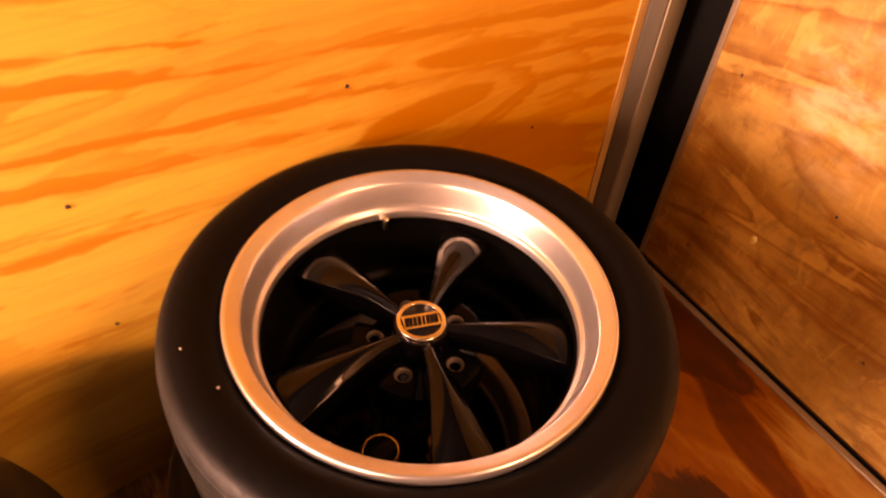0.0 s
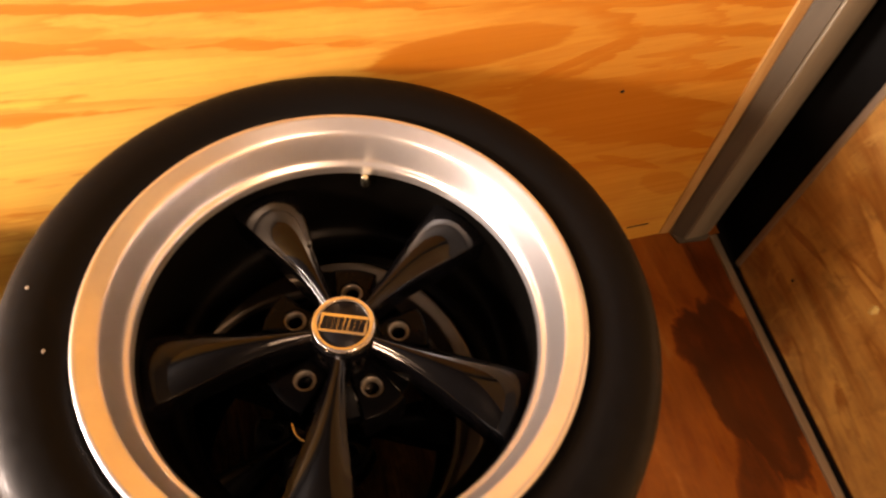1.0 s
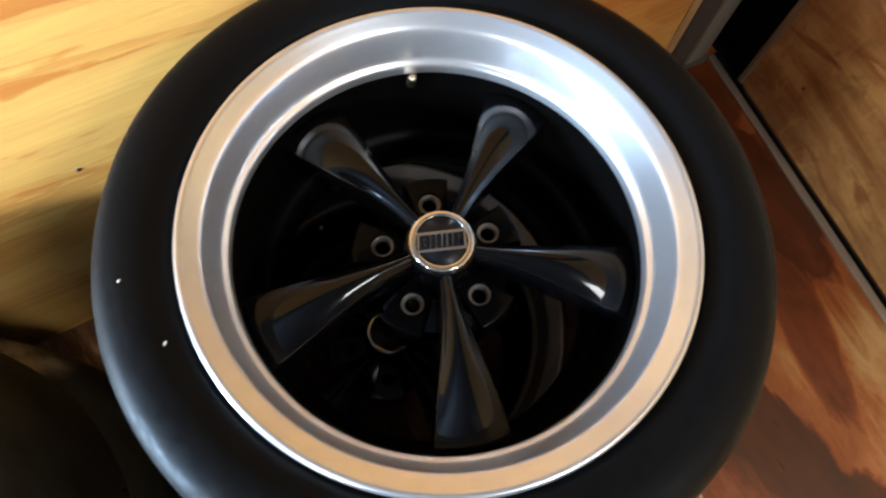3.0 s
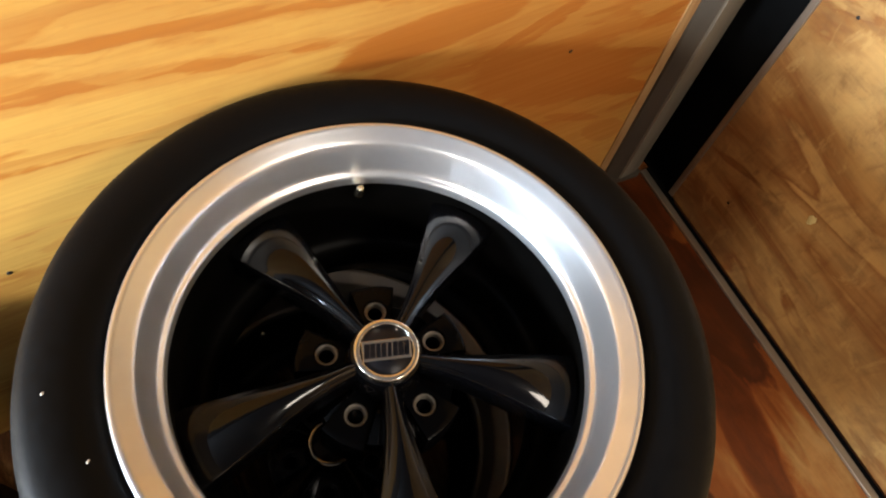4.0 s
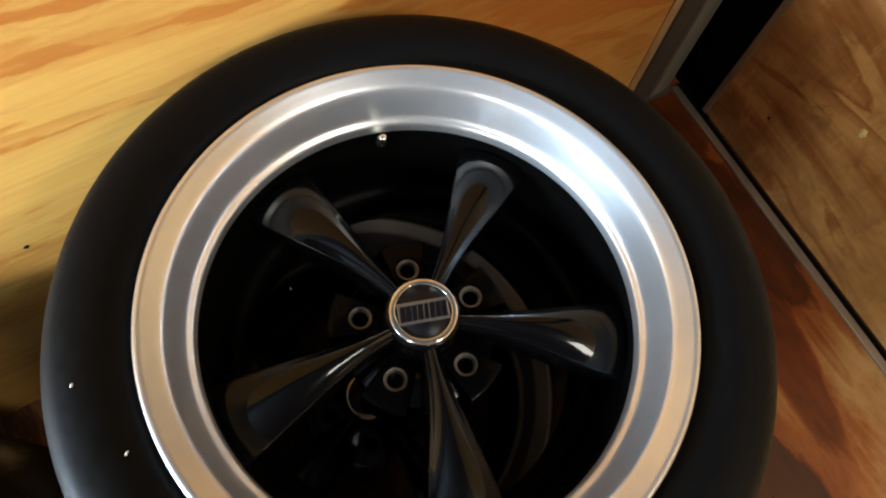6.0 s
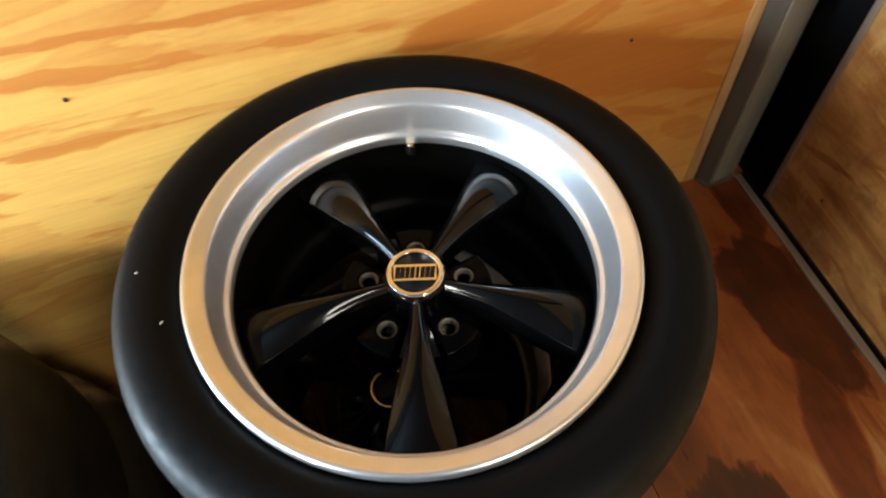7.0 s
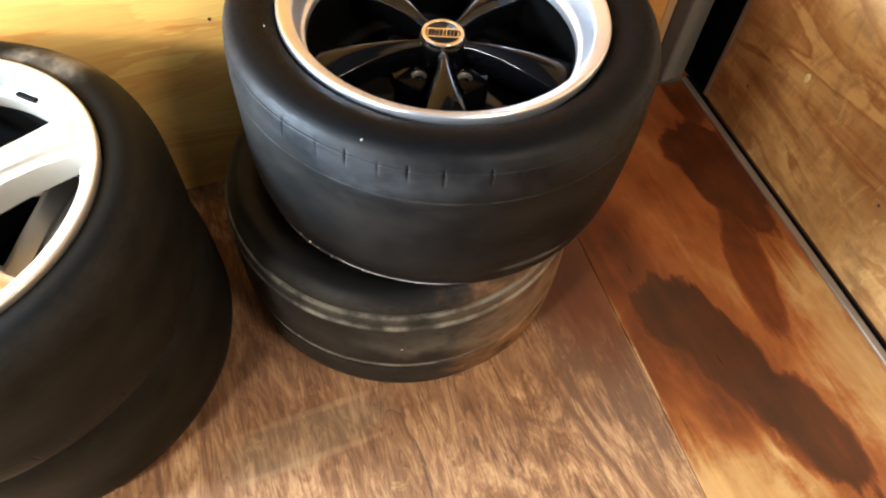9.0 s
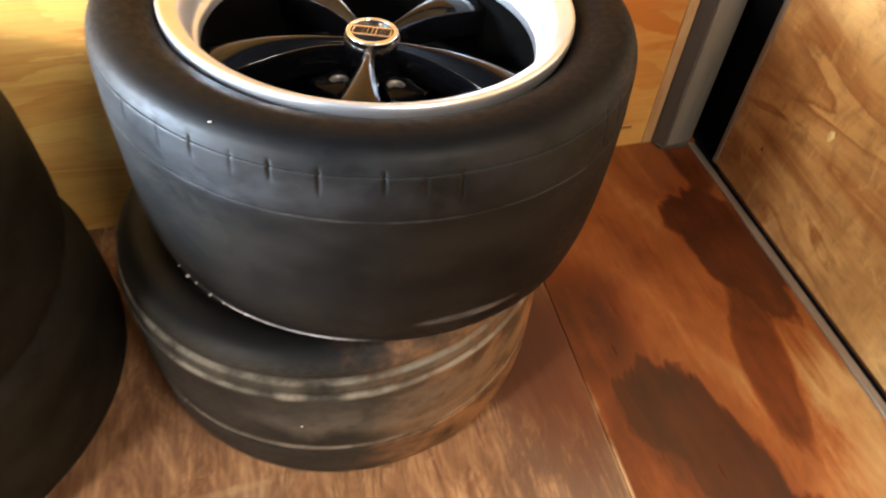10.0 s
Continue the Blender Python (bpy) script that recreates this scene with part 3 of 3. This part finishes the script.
curve = [(1.0035 + 0.1085 * k / 14, 0.6922 + 0.058 * (k / 14) ** 3.3) for k in range(15)]
part("front_face", prism([(1.002, 0.75), (1.002, 0.6945)] + curve, 0.0, ROOM_Z), POST_METAL, post, "rounded front face", True, 40)
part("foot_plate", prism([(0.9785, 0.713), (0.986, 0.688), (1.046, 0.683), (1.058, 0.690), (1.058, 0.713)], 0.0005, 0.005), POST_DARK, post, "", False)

# the door side, turned a little against the back wall
DOOR_POSE = pose(1.055, 0.69, 0.0, 0, 0, -3.9)
sill = tagged(link("door_sill", box((0.002, -3.4, 0.0), (0.017, 0.0, 0.007), 0.0015), TRIM_METAL, smooth=False), "dull aluminium door sill strip on the floor", "trim", kind="structure")
sill.matrix_basis = DOOR_POSE
# black boxes stand for the shaded gap and its foot, along with the seal
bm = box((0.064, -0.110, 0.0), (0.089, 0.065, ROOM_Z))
# added behind the post to keep outside light from leaking in
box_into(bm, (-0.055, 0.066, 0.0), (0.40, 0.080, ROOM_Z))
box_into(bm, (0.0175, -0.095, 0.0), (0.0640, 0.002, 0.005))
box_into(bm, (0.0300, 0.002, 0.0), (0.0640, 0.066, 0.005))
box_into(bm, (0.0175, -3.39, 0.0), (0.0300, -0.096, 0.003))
jamb = tagged(link("door_jamb", bm, FLAT_BLACK, smooth=False), "black rubber door seal and black filling of the shaded jamb gap", "trim", kind="structure")
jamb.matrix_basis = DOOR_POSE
door = thing("door_right", "closed plywood ramp door with an aluminium edge", "door", DOOR_POSE, kind="structure")
door_panel = part("panel", box((0.027, -3.4, 0.012), (0.048, -0.0862, ROOM_Z - 0.01)), DOOR_WOOD, door, "scuffed brown plywood face", False)
part("edge_trim", box((0.024, -0.0860, 0.012), (0.050, -0.073, ROOM_Z - 0.01), 0.002), TRIM_METAL, door, "aluminium edge channel", False)
for y, z in ((-0.187, 0.134), (-0.42, 0.42), (-0.145, 0.55), (-0.60, 0.20), (-0.75, 0.52)):
    ob = part("nail_head", disc_bm(0.003, 0.001), NAIL, door_panel)
    ob.matrix_basis = pose(0.027, y, z, 0, -90, 0)


def blob_bm(r, h, seed):
    rnd = random.Random(seed)
    bm = revolve([(0.0002, h), (r * 0.5, h * 0.85), (r * 0.85, h * 0.4), (r, 0.0)], even(14))
    for v in bm.verts:
        v.co.x *= 1 + rnd.uniform(-0.25, 0.25)
        v.co.y *= 0.6 + rnd.uniform(-0.15, 0.15)
    return bm


ob = part("glue_blob", blob_bm(0.011, 0.003, 3), RESIN, door_panel, "yellowish glue blob")
ob.matrix_basis = pose(0.027, -0.313, 0.264, 0, -90, 0)


# ---- tyres ----
def tyre_bm(profile, sipes=0, sipe_range=(0, 0), sipe_depth=0.002, wobble=0.0, seed=0, sag=0.0):
    """A tyre turned round z. sipes: short cross grooves cut into the shoulder between two heights. sag: how far its lower half is pushed aside."""
    rnd = random.Random(seed)
    if not sipes:
        angles, cut = even(160), {}
    else:
        angles, cut = [], {}
        for i in range(sipes):
            a = 2 * math.pi * (i + rnd.uniform(-0.24, 0.24)) / sipes
            worn = rnd.choice((0.0, 0.15, 0.3, 0.5, 0.8, 1.0))
            for d, deep in ((-0.8, 0), (-0.22, 0), (-0.09, 1), (0.09, 1), (0.22, 0), (0.8, 0), (1.7, 0), (2.6, 0), (3.5, 0), (4.4, 0)):
                b = a + radians(d)
                angles.append(b)
                cut[b] = deep * worn
        angles.sort()

    def bend(r, z, a):
        w = wobble * (noise.noise((math.cos(a) * 2, math.sin(a) * 2, z * 4 + seed)))
        lo, hi = sipe_range
        lo += (hi - lo) * 0.55 * abs(math.sin(a * 37.0))
        if cut.get(a) and lo < z < hi:
            edge = min(1.0, (z - lo) / 0.012, (hi - z) / 0.006)
            return r + w - sipe_depth * cut[a] * edge, z
        return r + w, z

    bm = revolve(profile, angles, True, bend)
    for v in bm.verts:
        v.co.x += sag * min(1.0, max(0.0, 0.35 - v.co.z / 0.2))
    return bm


TOP_PROFILE = rounded([(0.2295, -0.032), (0.2315, -0.018), (0.236, -0.010), (0.244, -0.004), (0.258, 0.0012), (0.274, 0.0022), (0.2875, -0.0006), (0.2962, -0.0064), (0.3008, -0.0130), (0.3030, -0.0180), (0.3032, -0.0190), (0.3021, -0.0198), (0.3022, -0.0208), (0.3040, -0.0220), (0.3052, -0.0285), (0.3066, -0.042),
                       (0.3072, -0.058), (0.3079, -0.0665), (0.3077, -0.0690), (0.3083, -0.0720), (0.3086, -0.11), (0.3085, -0.15), (0.3080, -0.18), (0.3065, -0.21), (0.3035, -0.238), (0.2995, -0.258), (0.2968, -0.2655), (0.2972, -0.2680), (0.2950, -0.2705), (0.290, -0.2730), (0.282, -0.2800), (0.266, -0.286), (0.245, -0.284), (0.232, -0.272), (0.2295, -0.262)], 4)
LOW_PROFILE = rounded([(0.2295, -0.262), (0.234, -0.274), (0.250, -0.285), (0.280, -0.2895), (0.300, -0.286), (0.311, -0.272), (0.315, -0.245), (0.316, -0.205), (0.3165, -0.194), (0.314, -0.1905), (0.314, -0.1855), (0.3165, -0.182),
                       (0.316, -0.130), (0.315, -0.090), (0.314, -0.064), (0.3135, -0.058), (0.310, -0.0555), (0.310, -0.050), (0.3115, -0.047), (0.3085, -0.036), (0.3075, -0.0335), (0.304, -0.0325), (0.303, -0.028), (0.303, -0.024), (0.295, -0.013), (0.280, -0.002), (0.258, 0.0005), (0.244, -0.004), (0.236, -0.010), (0.2315, -0.018), (0.2295, -0.032)], 3)


# ---- black five-spoke wheel ----
def black_spoke():
    """A spoke along +x: slim and arched at the hub, flaring to a broad crowned paddle that dips towards the rim."""
    rows = []
    for r, z, w, crown in ((0.030, -0.0605, 0.0072, 0.0040), (0.042, -0.0590, 0.0080, 0.0045), (0.056, -0.0575, 0.0092, 0.0052), (0.072, -0.0562, 0.0115, 0.0062), (0.088, -0.0553, 0.0146, 0.0075), (0.104, -0.0552, 0.0182, 0.0088), (0.120, -0.0558, 0.0222, 0.0098),
                           (0.136, -0.0574, 0.0262, 0.0104), (0.152, -0.0602, 0.0298, 0.0104), (0.166, -0.0636, 0.0330, 0.0098), (0.178, -0.0670, 0.0356, 0.0090), (0.188, -0.0702, 0.0376, 0.0080), (0.1948, -0.0726, 0.0388, 0.0072)):
        top = [(q / 7, 0.0) for q in range(-7, 8)]
        edge = 0.0022
        side = [(1.0, edge * 0.30, 0.55), (1.0, edge, 0.95), (1.0, 0.012, 1.05), (1.0, 0.036, 1.10)]
        section = [(t * (w - edge), z - crown * abs(t) ** 1.8) for t, _ in top]
        right = [(w - edge + edge * k, z - crown - d) for _, d, k in side]
        left = [(-y, h) for y, h in reversed(right)]
        rows.append([(r, y, h) for y, h in left + section + right])
    return loft(rows)


def hub_bm():
    """The raised centre that carries the cap, flaring down to the back disc."""
    return revolve([(0.0005, -0.060), (0.0300, -0.060), (0.0335, -0.0612), (0.0352, -0.0640), (0.0362, -0.075), (0.0378, -0.088), (0.0405, -0.0975), (0.046, -0.1035), (0.060, -0.112), (0.074, -0.118), (0.0755, -0.1205), (0.0755, -0.135), (0.06, -0.14), (0.0005, -0.14)], even(96))


def lug_pad_bm():
    """A wedge between two spokes with a stepped bolt hole, along +x; its top lies at z = 0."""
    arc = [(0.0870 * math.cos(radians(a)), 0.0870 * math.sin(radians(a))) for a in (-15.5, -12, -8, -4, 0, 4, 8, 12, 15.5)]
    outline = [(0.033, -0.0125)] + arc + [(0.033, 0.0125)]
    c = 0.0572

    def reach(a):
        dx, dy, best = math.cos(a), math.sin(a), 1.0
        for (x0, y0), (x1, y1) in zip(outline, outline[1:] + outline[:1]):
            ex, ey = x1 - x0, y1 - y0
            den = dx * ey - dy * ex
            if abs(den) > 1e-9:
                t = ((x0 - c) * ey - (y0 - 0.0) * ex) / den
                u = ((x0 - c) * dy - y0 * dx) / den
                if t > 0 and -1e-6 <= u <= 1 + 1e-6:
                    best = min(best, t)
        return best

    n = 96
    rows = []
    for grow, z in ((0.0016, -0.048), (0.0004, -0.004), (0.0, -0.0018), (-0.0007, -0.0005), (-0.0020, 0.0), (-0.0060, 0.0), (-0.0100, 0.0), (None, 0.0)):
        rows.append([(max(0.0128, reach(a) + grow) if grow is not None else 0.0126, a, z) for a in even(n)])
    for r, z in ((0.0118, -0.0008), (0.0114, -0.004), (0.0114, -0.030)):
        rows.append([(r, a, z) for a in even(n)])
    bm = bmesh.new()
    loops = [[bm.verts.new((c + r * math.cos(a), r * math.sin(a), z - 4.5 * max(0.0, r - 0.012) ** 2)) for r, a, z in row] for row in rows]
    for p, q in zip(loops, loops[1:]):
        for k in range(n):
            bm.faces.new((p[k], p[(k + 1) % n], q[(k + 1) % n], q[k]))
    return bm


def lug_seat_bm():
    """The bare steel insert in a bolt hole."""
    return revolve([(0.0080, -0.024), (0.0080, -0.0062), (0.0096, -0.0034), (0.0108, -0.0028), (0.0113, -0.0032), (0.0113, -0.010)], even(28))


def black_wheel(m, label, tyre_mesh, tyre_material, tyre_label, turn=0.0, lip=POLISHED, lip_label="polished aluminium lip", trim=CHROME, paint=BLACK, bolt=SEAT_METAL):
    w = thing("black_wheel", label, "wheel", m, "black wheels in a stack")
    tyre = part("tyre", tyre_mesh, tyre_material, w, tyre_label)
    part("rim", revolve([(0.2285, -0.020), (0.2308, -0.012), (0.2313, -0.0060), (0.2309, -0.0028), (0.2298, -0.0008), (0.2280, 0.0), (0.2262, -0.0003), (0.2244, -0.0010), (0.2230, -0.0019), (0.2190, -0.0042), (0.2145, -0.0068), (0.2118, -0.0085), (0.2104, -0.0098), (0.2094, -0.0120),
                               (0.2078, -0.0185), (0.2056, -0.0275), (0.2034, -0.0365), (0.2022, -0.0420), (0.2012, -0.0446), (0.2002, -0.0462), (0.1985, -0.0472), (0.1968, -0.0484), (0.1959, -0.0502), (0.1955, -0.0540), (0.1952, -0.0640)], even(200)), lip, w, lip_label)
    part("barrel", revolve(rounded([(0.1951, -0.060), (0.1945, -0.075), (0.191, -0.100), (0.188, -0.150), (0.178, -0.162), (0.174, -0.172), (0.174, -0.205), (0.186, -0.222), (0.200, -0.268)], 3), even(120)), BARREL, w, "dark inner barrel")
    hub = part("hub", hub_bm(), paint, w, "black hub", crease=35)
    first = part("spoke", black_spoke(), paint, w, "gloss black tapered spoke", crease=75)
    pad = part("lug_pad", lug_pad_bm(), PAD_BLACK if paint is BLACK else paint, hub, "gloss black lug pad", crease=35)
    seat = part("lug_seat", lug_seat_bm(), bolt, hub, "worn bare lug seat")
    hole = part("lug_hole", revolve([(0.0002, -0.023), (0.0079, -0.023), (0.0079, -0.010)], even(20)), FLAT_BLACK, hub, "dark lug hole")
    for i in range(5):
        a, b = turn + 36 + 72 * i, turn + 72 * i
        spoke_pose, pad_pose = pose(0, 0, 0, 0, 0, a), pose(0, 0, -0.0925, 0, 0, b)
        bolt_pose = pad_pose @ pose(0.0572, 0, 0)
        for src, parent, mm in ((first, w, spoke_pose), (pad, hub, pad_pose), (seat, hub, bolt_pose), (hole, hub, bolt_pose)):
            o = src
            if i:
                o = new(src.name.split(".")[0], src.data)
                o.parent = parent
                tagged(o, src.get("label", ""))
            o.matrix_basis = mm
    cap = part("center_cap", revolve([(0.0005, -0.0552), (0.0245, -0.0552), (0.0256, -0.0575), (0.0256, -0.064)], even(64)), BADGE, w, "black centre cap")
    part("cap_ring", revolve(rounded([(0.0252, -0.0556), (0.0256, -0.0538), (0.0264, -0.0533), (0.0290, -0.0532), (0.0308, -0.0540), (0.0316, -0.0570), (0.0318, -0.064)], 3), even(72)), trim, cap, "chrome ring")
    cap.matrix_basis = pose(0, 0, 0, 0, 0, turn - 19)
    reach = 0.0232
    # the lower wheel's band is black in place of shade
    part("badge_band", box((-reach, -0.0102, -0.0553), (reach, 0.0102, -0.0542), 0.0003), trim if trim is CHROME else BADGE, cap, "chrome band", False)
    # the lettering of the badge as plain leaning bars
    for k, wide in enumerate((0.0026, 0.0026, 0.0023, 0.0025, 0.0019, 0.0024, 0.0026, 0.0025)):
        u = (k - 3.5) * 0.0054
        bar = prism([(u - wide - 0.0008, -0.0074), (u + wide - 0.0008, -0.0074), (u + wide + 0.0008, 0.0070), (u - wide + 0.0008, 0.0070)], -0.0543, -0.0538)
        part("badge_bar", bar, BADGE, cap, "plain black bar", False)
    valve = part("valve_stem", revolve([(0.0002, 0.020), (0.0030, 0.020), (0.0036, 0.019), (0.0036, 0.011), (0.0046, 0.010), (0.0046, 0.004), (0.006, 0.002), (0.006, -0.004)], even(20)), BRASS, w, "metal valve stem")
    valve.matrix_basis = pose(0, 0, 0, 0, 0, turn + 72.3) @ pose(0.1885, 0, -0.066, 0, -22, 0)
    for x, y, z in ((-0.2525, -0.1905, -0.176), (-0.10, -0.300, -0.12)) if turn else ((-0.2645, 0.064, 0.0024), (-0.2490, 0.0, 0.0008), (-0.185, -0.224, -0.0016)):
        o = part("chip", blob_bm(0.0018, 0.0006, int(x * 1000) + 900), CHIP, tyre, "pale chip")
        o.matrix_basis = pose(x, y, z, 0, 0, 40)
    if not turn:
        # ragged flash along the lower edge of the slick tyre
        for a, size in ((207, 0.0016), (211, 0.0026), (214, 0.0018), (219, 0.0024), (223, 0.0016), (229, 0.0018)):
            o = part("rubber_burr", blob_bm(size, size * 1.6, a), CHIP, tyre, "pale ragged rubber flash")
            o.matrix_basis = pose(0.005, 0, 0, 0, 0, a) @ pose(0.2965, 0, -0.2675, 0, 75, 0)
    return w


# lower wheel in darker copies of the finishes: shade inside the stack put into colour
black_wheel(pose(0.209, 0.418, 0.290), "black five-spoke wheel with muddy grooved tyre, lying underneath",
            tyre_bm(LOW_PROFILE, 0, wobble=0.0012, seed=9), RUBBER_LOW, "muddy worn tyre", 25.0, SHADED_LIP, "lip dulled for the shade inside the stack", SHADED_CHROME, SHADED_BLACK, SHADED_BLACK)
black_wheel(pose(0.277, 0.409, 0.589, 0, 2.9, 0), "black five-spoke wheel with polished lip and slick tyre, lying on top",
            tyre_bm(TOP_PROFILE, 46, (-0.060, -0.014), 0.0021, 0.0010, 4, 0.005), RUBBER_TOP, "wide worn slick tyre")


# ---- silver five-spoke wheels ----
LEFT_PROFILE = rounded([(0.2515, -0.036), (0.2535, -0.022), (0.2565, -0.009), (0.262, -0.006), (0.278, -0.004), (0.296, -0.009), (0.310, -0.020), (0.319, -0.036), (0.3245, -0.060), (0.326, -0.090), (0.326, -0.160),
                        (0.3245, -0.190), (0.319, -0.214), (0.308, -0.232), (0.290, -0.243), (0.268, -0.246), (0.2535, -0.238), (0.2515, -0.225)], 3)


def silver_spoke():
    rows = []
    for r, z, w, deep in ((0.030, -0.034, 0.036, 0.034), (0.055, -0.030, 0.033, 0.036), (0.090, -0.022, 0.032, 0.038), (0.130, -0.014, 0.0315, 0.038), (0.170, -0.009, 0.033, 0.036), (0.205, -0.006, 0.038, 0.030), (0.228, -0.005, 0.047, 0.024), (0.243, -0.005, 0.052, 0.02)):
        rows.append([(r, t * w, z - d - s * deep) for t, d, s in
                     ((-1.14, 0.010, 1), (-1.04, 0.0125, 0.12), (-1.0, 0.0105, 0), (-0.94, 0.0095, 0), (-0.64, 0.0085, 0), (-0.60, 0.0075, 0), (-0.56, 0.0015, 0), (-0.52, 0.0004, 0), (-0.2, 0.0, 0), (0.2, 0.0, 0), (0.52, 0.0004, 0), (0.56, 0.0015, 0), (0.60, 0.0075, 0), (0.64, 0.0085, 0), (0.94, 0.0095, 0), (1.0, 0.0105, 0), (1.04, 0.0125, 0.12), (1.14, 0.010, 1))])
    return loft(rows)


def silver_wheel(m, label, turn):
    w = thing("silver_wheel", label, "wheel", m, "silver wheels stacked by the wall")
    part("tyre", tyre_bm(LEFT_PROFILE, 54, (-0.21, -0.185), 0.003, 0.0008, 12), RUBBER_LEFT, w, "dusty black tyre")
    part("rim", revolve(rounded([(0.2500, -0.022), (0.2535, -0.012), (0.2545, -0.004), (0.2530, -0.0005), (0.2500, 0.0), (0.2450, -0.0008), (0.2390, -0.0020), (0.2350, -0.0038), (0.2330, -0.0070), (0.2325, -0.0115)], 3), even(150)), SILVER, w, "bright silver rim lip")
    part("rim_wall", revolve(rounded([(0.2326, -0.0105), (0.2318, -0.0180), (0.2304, -0.0265), (0.2294, -0.0305)], 3), even(150)), SILVER_DULL, w, "dull grey inner wall of the rim")
    part("ledge", revolve(rounded([(0.2294, -0.0305), (0.2275, -0.0325), (0.2235, -0.0338), (0.2185, -0.0350), (0.2168, -0.0372), (0.2163, -0.0440), (0.2160, -0.0600)], 3), even(150)), SILVER, w, "bright step inside the rim")
    part("barrel", revolve(rounded([(0.2159, -0.058), (0.2145, -0.09), (0.213, -0.15), (0.220, -0.19), (0.232, -0.225)], 3), even(100)), FLAT_BLACK, w, "dark inner barrel")
    hub = part("hub", revolve([(0.0005, -0.036), (0.026, -0.036), (0.030, -0.040), (0.032, -0.052), (0.040, -0.060), (0.066, -0.060), (0.072, -0.064), (0.073, -0.11), (0.0005, -0.11)], even(64)), SILVER_DULL, w, "cast silver hub")
    first = part("spoke", silver_spoke(), SILVER, w, "wide machined silver spoke", crease=30)
    seat = part("lug_hole", revolve([(0.0002, -0.055), (0.0105, -0.055), (0.0105, -0.0345), (0.0125, -0.0335), (0.0145, -0.0345)], even(24)), FLAT_BLACK, hub, "dark lug hole")
    for i in range(5):
        a = turn + 72 * i
        if i == 0:
            o, q = first, seat
        else:
            o, q = new("spoke", first.data), new("lug_hole", seat.data)
            o.parent, q.parent = w, hub
            tagged(o, "wide machined silver spoke"), tagged(q, "dark lug hole")
        o.matrix_basis = pose(0, 0, 0, 0, 0, a)
        q.matrix_basis = pose(0, 0, 0, 0, 0, a + 36) @ pose(0.052, 0, -0.025)
    weight = part("wheel_weight", box((-0.018, -0.004, -0.003), (0.018, 0.004, 0.004), 0.0015), FLAT_BLACK, w, "black stick-on wheel weight", False)
    weight.matrix_basis = pose(0, 0, 0, 0, 0, turn + 34) @ pose(0.2238, 0, -0.0335, 0, 0, 90)
    return w


silver_wheel(pose(-0.470, 0.405, 0.249, 0, 0, 0), "silver five-spoke wheel with dusty tyre, lying underneath", 57)
silver_wheel(pose(-0.469, 0.376, 0.500, 0, 0, 0), "silver five-spoke wheel with scuffed tyre, lying on top", 12)
